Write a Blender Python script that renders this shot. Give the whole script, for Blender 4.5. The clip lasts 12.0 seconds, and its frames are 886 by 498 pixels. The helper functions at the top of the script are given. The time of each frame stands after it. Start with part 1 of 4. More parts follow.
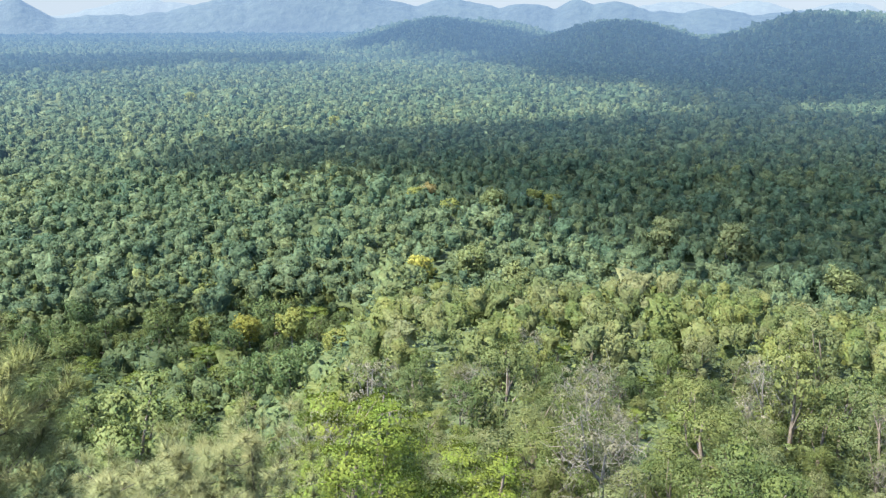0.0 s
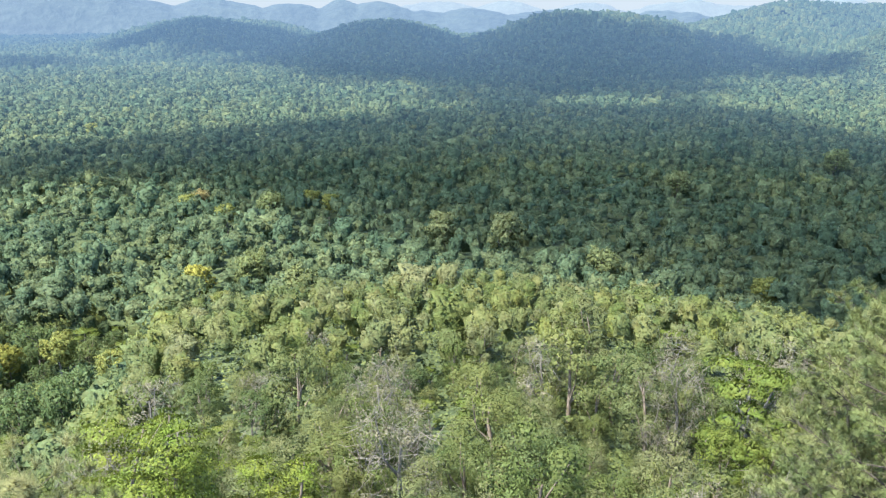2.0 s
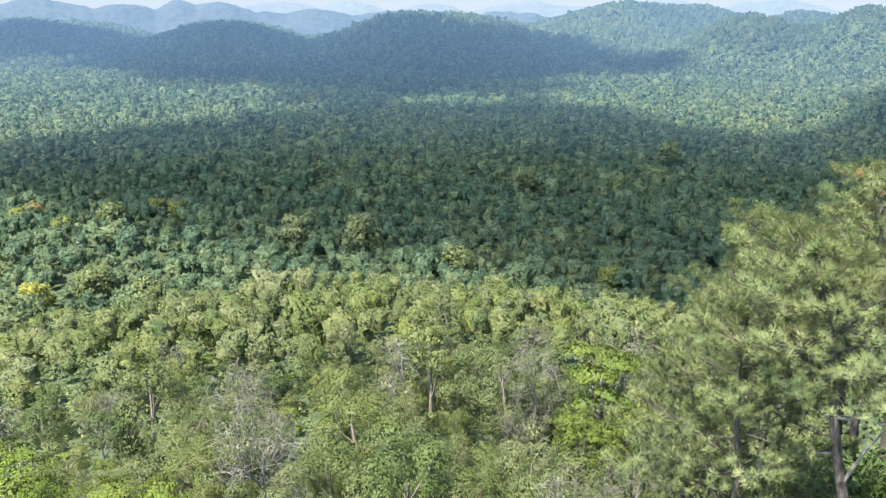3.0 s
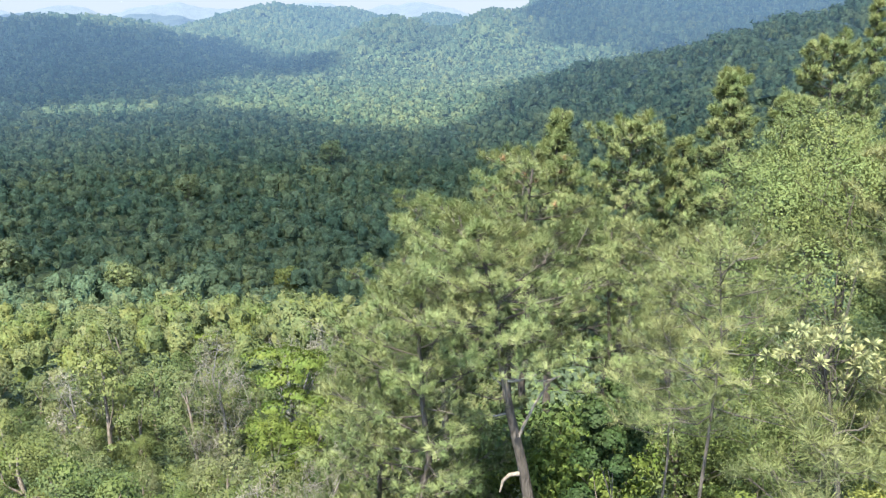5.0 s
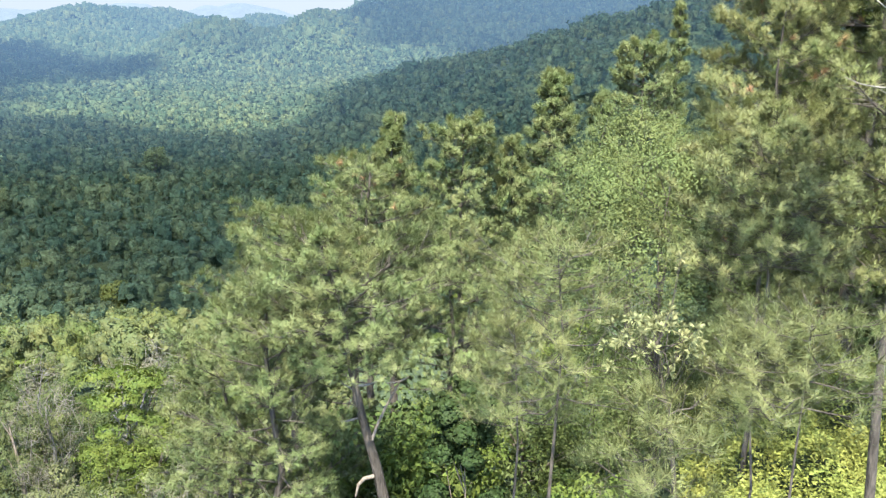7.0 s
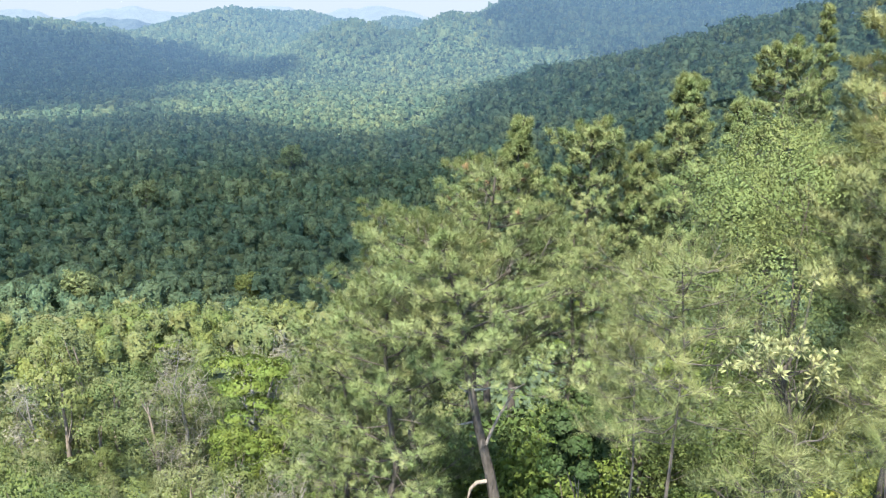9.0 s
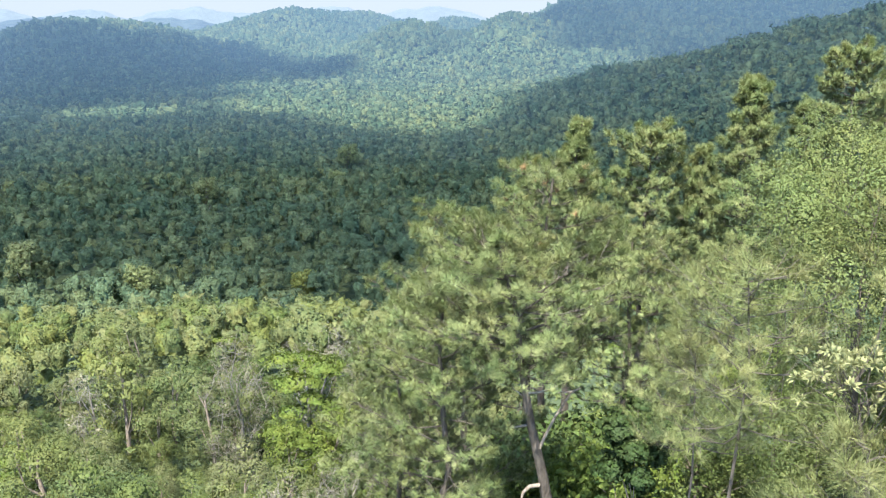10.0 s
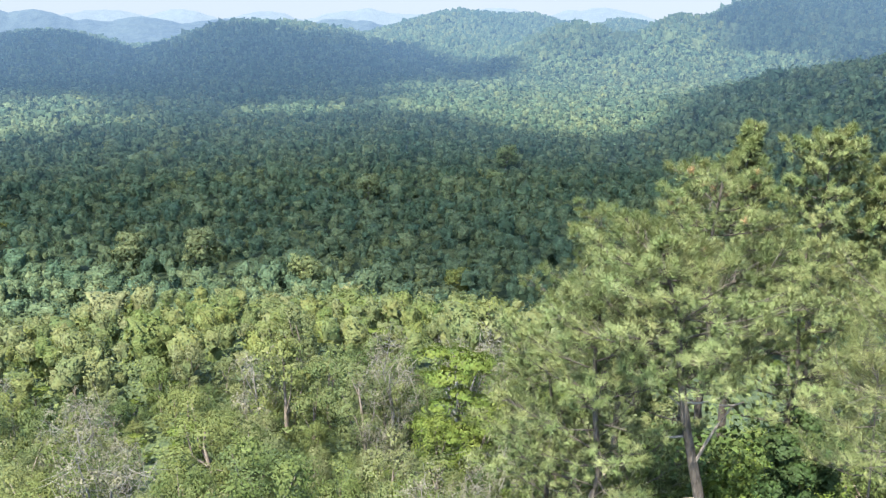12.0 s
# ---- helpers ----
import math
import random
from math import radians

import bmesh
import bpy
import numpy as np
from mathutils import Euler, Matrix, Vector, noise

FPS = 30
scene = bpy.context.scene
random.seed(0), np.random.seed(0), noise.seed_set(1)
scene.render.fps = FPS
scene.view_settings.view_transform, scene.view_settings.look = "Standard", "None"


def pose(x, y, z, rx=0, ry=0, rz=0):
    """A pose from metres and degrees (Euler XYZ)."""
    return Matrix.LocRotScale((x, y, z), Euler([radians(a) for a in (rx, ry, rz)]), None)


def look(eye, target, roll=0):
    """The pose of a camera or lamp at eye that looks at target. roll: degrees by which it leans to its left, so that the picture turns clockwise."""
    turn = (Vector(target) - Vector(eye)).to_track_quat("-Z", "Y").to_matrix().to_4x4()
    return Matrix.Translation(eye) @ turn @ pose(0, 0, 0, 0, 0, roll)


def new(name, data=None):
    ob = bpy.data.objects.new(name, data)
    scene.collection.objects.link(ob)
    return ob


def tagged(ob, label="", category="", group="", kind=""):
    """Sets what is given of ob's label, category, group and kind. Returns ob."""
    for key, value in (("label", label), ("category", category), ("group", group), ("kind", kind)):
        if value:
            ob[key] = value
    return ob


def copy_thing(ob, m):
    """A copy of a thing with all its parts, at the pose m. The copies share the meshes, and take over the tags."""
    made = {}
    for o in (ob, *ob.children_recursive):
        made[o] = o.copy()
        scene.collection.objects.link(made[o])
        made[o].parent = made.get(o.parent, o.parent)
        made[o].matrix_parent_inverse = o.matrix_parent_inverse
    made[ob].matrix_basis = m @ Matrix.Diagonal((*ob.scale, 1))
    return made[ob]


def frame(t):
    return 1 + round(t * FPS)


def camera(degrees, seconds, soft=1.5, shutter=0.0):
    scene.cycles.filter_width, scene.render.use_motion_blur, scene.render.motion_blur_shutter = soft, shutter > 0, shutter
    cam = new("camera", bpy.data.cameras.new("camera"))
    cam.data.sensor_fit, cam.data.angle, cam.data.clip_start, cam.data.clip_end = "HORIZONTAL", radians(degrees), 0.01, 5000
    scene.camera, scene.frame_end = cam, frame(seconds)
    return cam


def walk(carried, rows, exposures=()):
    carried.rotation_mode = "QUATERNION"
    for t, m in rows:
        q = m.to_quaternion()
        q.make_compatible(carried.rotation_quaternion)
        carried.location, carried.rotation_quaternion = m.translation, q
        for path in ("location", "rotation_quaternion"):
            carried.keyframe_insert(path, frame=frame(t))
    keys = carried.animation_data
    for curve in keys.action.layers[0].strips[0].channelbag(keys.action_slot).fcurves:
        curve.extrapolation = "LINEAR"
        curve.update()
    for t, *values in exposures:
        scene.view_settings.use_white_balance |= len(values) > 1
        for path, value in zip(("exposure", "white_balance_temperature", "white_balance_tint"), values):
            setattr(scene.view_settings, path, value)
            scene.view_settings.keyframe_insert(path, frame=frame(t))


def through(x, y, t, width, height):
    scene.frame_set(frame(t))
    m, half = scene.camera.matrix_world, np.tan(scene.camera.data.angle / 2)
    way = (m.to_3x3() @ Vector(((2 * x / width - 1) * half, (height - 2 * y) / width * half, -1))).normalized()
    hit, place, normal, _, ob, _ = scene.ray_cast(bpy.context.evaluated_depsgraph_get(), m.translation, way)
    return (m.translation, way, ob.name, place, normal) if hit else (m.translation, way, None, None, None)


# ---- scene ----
cam = camera(54.2, 12.0, soft=1.3)
# seconds, eye x y z, pitch below level, heading to the right
PATH = [
    (0.0, 0.00, 0.00, 0.00, 15.56, 0.00), (0.5, 0.00, 0.00, 0.01, 15.56, 3.23), (1.0, -0.01, 0.02, 0.02, 15.56, 6.53),
    (1.5, -0.02, 0.03, 0.03, 15.57, 10.40), (2.0, -0.04, 0.04, 0.04, 15.58, 14.94), (2.5, -0.06, 0.05, 0.04, 15.56, 19.63),
    (2.7, -0.06, 0.06, 0.04, 15.55, 21.75), (4.3, -0.05, 0.14, -0.03, 15.42, 38.40), (4.5, -0.05, 0.15, -0.03, 15.41, 40.86),
    (5.0, -0.07, 0.15, -0.02, 15.39, 47.02), (5.5, -0.11, 0.18, 0.00, 15.37, 51.39), (6.0, -0.16, 0.18, 0.06, 15.36, 55.30),
    (6.5, -0.22, 0.18, 0.09, 15.34, 58.14), (6.7, -0.23, 0.18, 0.09, 15.34, 58.16), (8.3, -0.18, 0.13, 0.12, 15.21, 54.05),
    (8.5, -0.17, 0.14, 0.12, 15.20, 52.46), (9.0, -0.15, 0.16, 0.14, 15.17, 49.62), (9.5, -0.12, 0.20, 0.14, 15.16, 48.25),
    (10.0, -0.12, 0.25, 0.12, 15.14, 45.90), (10.5, -0.14, 0.30, 0.09, 15.10, 43.21), (11.0, -0.18, 0.31, 0.05, 15.08, 40.43),
    (11.5, -0.19, 0.32, 0.04, 15.09, 38.00), (12.0, -0.19, 0.33, 0.02, 15.05, 35.36)]
walk(cam, [(t, pose(x, y, z, 90 - down, 0, -heading)) for t, x, y, z, down, heading in PATH], [(0.0, 2.53), (2.5, 2.56), (5.0, 2.65), (12.0, 2.65)])

# ---- world and sun ----
SUN_AZ, SUN_EL = -112.0, 60.0        # degrees to the right of +y, degrees above the horizon
SUN = Vector((math.sin(radians(SUN_AZ)) * math.cos(radians(SUN_EL)), math.cos(radians(SUN_AZ)) * math.cos(radians(SUN_EL)), math.sin(radians(SUN_EL))))
world = bpy.data.worlds.new("sky")
scene.world = world
world.use_nodes = True
sky = world.node_tree.nodes.new("ShaderNodeTexSky")
sky.sky_type, sky.sun_disc = "NISHITA", False
sky.sun_elevation, sky.sun_rotation = radians(SUN_EL), radians(SUN_AZ)
sky.altitude, sky.air_density, sky.dust_density, sky.ozone_density = 500, 1.0, 0.6, 1.0
background = world.node_tree.nodes["Background"]
background.inputs["Strength"].default_value = 0.14
world.node_tree.links.new(sky.outputs["Color"], background.inputs["Color"])
lamp = new("sun", bpy.data.lights.new("sun", "SUN"))
lamp.data.energy, lamp.data.angle, lamp.data.color = 3.8, radians(0.5), (1.0, 0.94, 0.80)
lamp.matrix_world = look(SUN * 50, (0, 0, 0))

# ---- numbers and meshes ----
def lattice(i, j, seed):
    h = (i * 374761393 + j * 668265263 + seed * 974634777) & 0x7FFFFFFF
    h = ((h ^ (h >> 13)) * 1274126177) & 0x7FFFFFFF
    return ((h ^ (h >> 16)) & 0xFFFF) / 65535.0


def wave(x, y, size, seed=0):
    """Smooth noise from -1 to 1 with bumps of that size in metres."""
    x, y = np.asarray(x, float) / size, np.asarray(y, float) / size
    i, j = np.floor(x).astype(np.int64), np.floor(y).astype(np.int64)
    u, v = x - i, y - j
    u, v = u * u * (3 - 2 * u), v * v * (3 - 2 * v)
    a = lattice(i, j, seed) * (1 - u) + lattice(i + 1, j, seed) * u
    b = lattice(i, j + 1, seed) * (1 - u) + lattice(i + 1, j + 1, seed) * u
    return 2 * (a * (1 - v) + b * v) - 1


def fractal(x, y, size, seed=0, octaves=4):
    return sum(wave(x, y, size / 2 ** k, seed + k) / 2 ** k for k in range(octaves))


VALLEY = -118.0
# radius and ground height along five headings
BACK = ([0, 60, 200, 600, 1200], [-9, -10, -18, -60, VALLEY])
LEFT = ([0, 12, 25, 45, 80, 130, 200, 300], [-9, -13, -22, -34, -55, -88, -114, VALLEY])
AHEAD = ([0, 12, 25, 43, 70, 105, 125, 180, 250, 300], [-9, -14, -22, -31, -36, -42, -47, -80, -113, VALLEY])
RIGHT = ([0, 10, 20, 45, 80, 150, 250, 320], [-9, -11, -13.5, -20, -32, -66, -113, VALLEY])
BANK = ([0, 10, 15, 24, 45, 80, 150, 250, 320], [-8.6, -9.2, -9.6, -9.9, -14, -26, -62, -113, VALLEY])
# far hills: heading, radius, rise, half width in degrees, half depth in metres
HILLS = [(-0.3, 2500, 93, 4.4, 420), (3.7, 2500, 72, 3.7, 400), (11.1, 2050, 73, 5.6, 420), (13.2, 2150, 35, 3.3, 380), (23.8, 1950, 111, 6.7, 430), (27.8, 2000, 83, 4.3, 400), (35.4, 2400, 130, 6.6, 520),
         (41.0, 2500, 97, 4.5, 450), (46.7, 2450, 97, 3.3, 420), (43.7, 1750, 77, 5.0, 220), (55.4, 2050, 132, 6.0, 420), (62.0, 2150, 145, 7.3, 500), (75.5, 2300, 207, 10.5, 600), (50.1, 1750, 95, 3.7, 250)]


def ground(x, y):
    """Height of the soil, at arrays of x and y."""
    x, y = np.asarray(x, float), np.asarray(y, float)
    r, az = np.hypot(x, y), np.degrees(np.arctan2(x, y))
    heights = [np.interp(r, *p) for p in (BACK, LEFT, AHEAD, RIGHT, BANK)]
    weights = [np.interp(az, [-180, -120, -70, 95, 150, 180], [1, 1, 0, 0, 1, 1]), np.interp(az, [-120, -70, -14, -3], [0, 1, 1, 0]),
               np.interp(az, [-14, -3, 38, 60], [0, 1, 1, 0]), np.interp(az, [38, 60, 70, 80], [0, 1, 1, 0]), np.interp(az, [70, 80, 95, 150], [0, 1, 1, 0])]
    z = sum(h * w for h, w in zip(heights, weights))
    z = z + fractal(x, y, 40, 3, 3) * np.clip(r / 60, 0, 1) * 1.6
    # dark spur that comes in from beside the valley
    spur = 112 * np.clip((az - 48) / 27, 0, 1.6) ** 0.8 * np.exp(-(((r - 860) / np.where(r < 860, 210, 300)) ** 2)) * (az < 150)
    hills = np.zeros_like(r)
    for a, rr, rise, wide, deep in HILLS:
        hills = hills + (rise * np.exp(-np.abs((az - a) / wide) ** 2.0) * np.exp(-np.abs((r - rr) / np.where(r < rr, deep, 1.5 * deep)) ** 2.2)) ** 3
    hills = np.cbrt(hills)
    rough = 1 + 0.22 * fractal(x, y, 420, 11, 3)
    return z + spur * (1 + 0.08 * fractal(x, y, 150, 5, 3)) + hills * rough + np.clip((r - 350) / 400, 0, 1) * 3.5 * fractal(x, y, 260, 21, 2)


def spot(az, r):
    x, y = r * math.sin(radians(az)), r * math.cos(radians(az))
    return Vector((x, y, float(ground(x, y))))


def raw_mesh(name, co, faces, smooth=False):
    """A mesh from arrays of corners and of triangles or quads."""
    me = bpy.data.meshes.new(name)
    co, faces = np.asarray(co, np.float32), np.asarray(faces, np.int32)
    n, k = faces.shape
    me.vertices.add(len(co))
    me.vertices.foreach_set("co", co.ravel())
    me.loops.add(n * k)
    me.loops.foreach_set("vertex_index", faces.ravel())
    me.polygons.add(n)
    me.polygons.foreach_set("loop_start", np.arange(n, dtype=np.int32) * k)
    if smooth:
        me.polygons.foreach_set("use_smooth", np.ones(n, bool))
    me.update(calc_edges=True)
    return me


def soup(name, co, tone=None, bend=None):
    """Loose triangles: co holds three corners each. tone: a number for each triangle. bend: the way each leaf's surface is rounded."""
    co = np.array(co, float).reshape(-1, 3, 3)
    if bend is not None:
        # each leaf's front looks the way its surface is rounded
        way = bend.mean(1) if bend.ndim == 3 else bend
        away = (np.cross(co[:, 1] - co[:, 0], co[:, 2] - co[:, 0]) * way).sum(-1) < 0
        co[away] = co[away][:, ::-1]
        if bend.ndim == 3:
            bend = bend.copy()
            bend[away] = bend[away][:, ::-1]
    co = co.reshape(-1, 3)
    me = raw_mesh(name, co, np.arange(len(co)).reshape(-1, 3))
    if tone is not None:
        me.attributes.new("tone", "FLOAT", "POINT").data.foreach_set("value", np.repeat(np.asarray(tone, np.float32), 3))
    if bend is not None:
        me.polygons.foreach_set("use_smooth", np.ones(len(me.polygons), bool))
        bend = np.asarray(bend, np.float32)
        me.normals_split_custom_set_from_vertices(bend.reshape(-1, 3) if bend.ndim == 3 else np.repeat(bend, 3, 0))
    return me


def put(name, me, material, parent=None, label=""):
    ob = new(name, me)
    me.materials.append(material)
    ob.parent = parent
    return tagged(ob, label)


def unit(v):
    return v / np.maximum(np.linalg.norm(v, axis=-1, keepdims=True), 1e-9)


def leaves(centre, normal, size, gen, jitter=0.6, aspect=0.55):
    """A kite-shaped leaf triangle at each centre, facing about along normal."""
    n = len(centre)
    normal = unit(normal + gen.normal(0, jitter, (n, 3)))
    side = unit(np.cross(normal, gen.normal(0, 1, (n, 3))))
    up = np.cross(normal, side)
    s = np.broadcast_to(np.asarray(size, float), (n,))[:, None] * gen.uniform(0.65, 1.35, (n, 1))
    return np.stack([centre - up * s * 0.5 - side * s * aspect, centre - up * s * 0.5 + side * s * aspect, centre + up * s * 0.6], 1)


def tube(points, radii, sides=7):
    """Corners and quads of a tapered limb along points."""
    p, co, faces = np.asarray(points, float), [], []
    for k in range(len(p)):
        d = unit(p[min(k + 1, len(p) - 1)] - p[max(k - 1, 0)])
        a = unit(np.cross(d, (0.31, 0.93, 0.17)))
        b = np.cross(d, a)
        ang = np.arange(sides) * 2 * math.pi / sides
        co.append(p[k] + radii[k] * (np.cos(ang)[:, None] * a + np.sin(ang)[:, None] * b))
        if k:
            for i in range(sides):
                j = (i + 1) % sides
                faces.append(((k - 1) * sides + i, (k - 1) * sides + j, k * sides + j, k * sides + i))
    return np.concatenate(co), np.array(faces)


def tubes(name, limbs):
    """One smooth mesh of several limbs (points, radii, sides)."""
    cos, fcs, n = [], [], 0
    for points, radii, sides in limbs:
        c, f = tube(points, radii, sides)
        cos.append(c)
        fcs.append(f + n)
        n += len(c)
    return raw_mesh(name, np.concatenate(cos), np.concatenate(fcs), True)


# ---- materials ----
# colour, strength, start and depth of the glow that stands in for haze
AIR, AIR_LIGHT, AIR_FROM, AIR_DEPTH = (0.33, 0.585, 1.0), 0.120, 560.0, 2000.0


def shader(name):
    m = bpy.data.materials.new(name)
    m.use_nodes = True
    t = m.node_tree
    return m, t, t.nodes["Principled BSDF"], t.nodes["Material Output"]


def ramp(tree, source, colours):
    node = tree.nodes.new("ShaderNodeValToRGB")
    el = node.color_ramp.elements
    while len(el) < len(colours):
        el.new(0.5)
    for e, (at, c) in zip(el, sorted(colours)):
        e.position, e.color = at, (*c, 1)
    tree.links.new(source, node.inputs["Fac"])
    return node.outputs["Color"]


def haze_glow(t, shade, out):
    """Paints haze as blue emission over a backdrop: the further the ground from the lookout, the more of it."""
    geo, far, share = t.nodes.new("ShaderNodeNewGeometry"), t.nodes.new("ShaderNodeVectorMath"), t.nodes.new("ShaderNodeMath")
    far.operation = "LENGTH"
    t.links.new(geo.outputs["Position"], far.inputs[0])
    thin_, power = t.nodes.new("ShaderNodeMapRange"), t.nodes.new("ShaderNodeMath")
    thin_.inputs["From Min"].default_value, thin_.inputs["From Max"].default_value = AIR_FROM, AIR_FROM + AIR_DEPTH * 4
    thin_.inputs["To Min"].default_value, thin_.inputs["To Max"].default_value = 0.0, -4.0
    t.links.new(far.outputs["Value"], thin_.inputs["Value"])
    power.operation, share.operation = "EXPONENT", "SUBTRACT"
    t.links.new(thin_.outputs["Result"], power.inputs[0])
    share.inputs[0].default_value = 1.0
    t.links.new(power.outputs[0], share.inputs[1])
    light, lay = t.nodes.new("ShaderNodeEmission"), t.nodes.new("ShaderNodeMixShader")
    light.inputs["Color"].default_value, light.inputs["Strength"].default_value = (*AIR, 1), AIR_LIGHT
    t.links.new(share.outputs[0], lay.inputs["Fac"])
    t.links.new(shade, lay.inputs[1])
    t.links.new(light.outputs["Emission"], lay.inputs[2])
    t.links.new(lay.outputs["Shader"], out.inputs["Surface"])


def foliage(name, colours, source="object", through=0.38, gloss=0.15, rough=0.6, spread=0.28, air=False, fine=13.0, contrast=0.26):
    """Leaf material. colours: (place, colour) along a ramp that picks one colour a tree. air: mixes in the painted haze
    glow by distance, as a backdrop.
    """
    m, t, bsdf, out = shader(name)
    if source == "object":
        pick = t.nodes.new("ShaderNodeObjectInfo").outputs["Random"]
    else:
        node = t.nodes.new("ShaderNodeAttribute")
        node.attribute_name = "tone"
        pick = node.outputs["Fac"]
    base = ramp(t, pick, colours)
    geo = t.nodes.new("ShaderNodeNewGeometry")
    each = t.nodes.new("ShaderNodeMapRange")
    each.inputs["To Min"].default_value, each.inputs["To Max"].default_value = 1 - spread, 1 + spread
    t.links.new(geo.outputs["Random Per Island"], each.inputs["Value"])
    grain = t.nodes.new("ShaderNodeTexNoise")
    grain.inputs["Scale"].default_value, grain.inputs["Detail"].default_value = 0.9, 3
    coord = t.nodes.new("ShaderNodeTexCoord")
    t.links.new(coord.outputs["Object"], grain.inputs["Vector"])
    warm = t.nodes.new("ShaderNodeHueSaturation")
    hue = t.nodes.new("ShaderNodeMapRange")
    hue.inputs["From Min"].default_value, hue.inputs["From Max"].default_value = 0.3, 0.7
    hue.inputs["To Min"].default_value, hue.inputs["To Max"].default_value = 0.475, 0.515
    t.links.new(grain.outputs["Fac"], hue.inputs["Value"])
    t.links.new(hue.outputs["Result"], warm.inputs["Hue"])
    speck = t.nodes.new("ShaderNodeTexVoronoi")
    speck.inputs["Scale"].default_value = fine
    t.links.new(coord.outputs["Object"], speck.inputs["Vector"])
    tint = t.nodes.new("ShaderNodeSeparateColor")
    t.links.new(speck.outputs["Color"], tint.inputs["Color"])
    span = t.nodes.new("ShaderNodeMapRange")
    span.inputs["To Min"].default_value, span.inputs["To Max"].default_value = 1 - contrast, 1 + contrast
    t.links.new(tint.outputs["Red"], span.inputs["Value"])
    both = t.nodes.new("ShaderNodeMath")
    both.operation = "MULTIPLY"
    t.links.new(each.outputs["Result"], both.inputs[0])
    t.links.new(span.outputs["Result"], both.inputs[1])
    t.links.new(both.outputs[0], warm.inputs["Value"])
    relief = t.nodes.new("ShaderNodeBump")
    relief.inputs["Strength"].default_value, relief.inputs["Distance"].default_value = 0.7, 0.6 / fine
    relief.invert = True
    t.links.new(speck.outputs["Distance"], relief.inputs["Height"])
    t.links.new(relief.outputs["Normal"], bsdf.inputs["Normal"])
    t.links.new(base, warm.inputs["Color"])
    t.links.new(warm.outputs["Color"], bsdf.inputs["Base Color"])
    bsdf.inputs["Roughness"].default_value = rough
    bsdf.inputs["Specular IOR Level"].default_value = gloss
    trans = t.nodes.new("ShaderNodeBsdfTranslucent")
    t.links.new(warm.outputs["Color"], trans.inputs["Color"])
    mix = t.nodes.new("ShaderNodeMixShader")
    mix.inputs["Fac"].default_value = through
    t.links.new(bsdf.outputs["BSDF"], mix.inputs[1])
    t.links.new(trans.outputs["BSDF"], mix.inputs[2])
    t.links.new(mix.outputs["Shader"], out.inputs["Surface"])
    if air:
        haze_glow(t, mix.outputs["Shader"], out)
    return m


def surface(name, dark, light, size, rough=0.85, bump=0.4, stretch=(1, 1, 1), glow=None, air=False):
    """Soil, bark and the like: two colours mixed by noise at two scales, with relief. glow: emission painted on a far
    backdrop in place of haze. air: the haze glow that grows with distance.
    """
    m, t, bsdf, out = shader(name)
    coord, mapping = t.nodes.new("ShaderNodeTexCoord"), t.nodes.new("ShaderNodeMapping")
    mapping.inputs["Scale"].default_value = stretch
    t.links.new(coord.outputs["Object"], mapping.inputs["Vector"])
    fine, broad = t.nodes.new("ShaderNodeTexNoise"), t.nodes.new("ShaderNodeTexNoise")
    for node, s in ((fine, 1 / size), (broad, 0.13 / size)):
        node.inputs["Scale"].default_value, node.inputs["Detail"].default_value = s, 6
        t.links.new(mapping.outputs["Vector"], node.inputs["Vector"])
    both = t.nodes.new("ShaderNodeMath")
    both.operation = "MULTIPLY_ADD"
    both.inputs[1].default_value = 0.55
    t.links.new(fine.outputs["Fac"], both.inputs[0])
    half = t.nodes.new("ShaderNodeMath")
    half.operation = "MULTIPLY"
    half.inputs[1].default_value = 0.45
    t.links.new(broad.outputs["Fac"], half.inputs[0])
    t.links.new(half.outputs[0], both.inputs[2])
    t.links.new(ramp(t, both.outputs[0], [(0.36, dark), (0.64, light)]), bsdf.inputs["Base Color"])
    relief = t.nodes.new("ShaderNodeBump")
    relief.inputs["Strength"].default_value, relief.inputs["Distance"].default_value = bump, size
    t.links.new(fine.outputs["Fac"], relief.inputs["Height"])
    t.links.new(relief.outputs["Normal"], bsdf.inputs["Normal"])
    bsdf.inputs["Roughness"].default_value = rough
    bsdf.inputs["Specular IOR Level"].default_value = 0.2
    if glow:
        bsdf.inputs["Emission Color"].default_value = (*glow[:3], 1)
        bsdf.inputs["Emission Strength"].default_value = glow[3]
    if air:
        haze_glow(t, bsdf.outputs["BSDF"], out)
    return m


SOIL = surface("forest_floor", (0.026, 0.040, 0.018), (0.056, 0.076, 0.034), 3.0)
# far ground takes the distance-driven haze emission
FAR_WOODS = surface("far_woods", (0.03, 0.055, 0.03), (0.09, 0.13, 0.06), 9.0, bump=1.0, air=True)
# ridges and horizon sheet emit the blue that haze would scatter
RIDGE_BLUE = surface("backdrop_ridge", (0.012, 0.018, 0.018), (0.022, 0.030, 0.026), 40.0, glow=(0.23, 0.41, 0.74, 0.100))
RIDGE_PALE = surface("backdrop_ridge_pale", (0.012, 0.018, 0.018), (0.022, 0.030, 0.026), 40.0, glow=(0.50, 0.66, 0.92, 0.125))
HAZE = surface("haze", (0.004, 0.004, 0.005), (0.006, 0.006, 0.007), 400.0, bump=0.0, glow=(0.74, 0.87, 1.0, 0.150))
CLOUD = surface("cloud", (0.8, 0.8, 0.82), (0.9, 0.9, 0.9), 60.0)
thin = CLOUD.node_tree
veil, clear = thin.nodes.new("ShaderNodeMixShader"), thin.nodes.new("ShaderNodeBsdfTransparent")
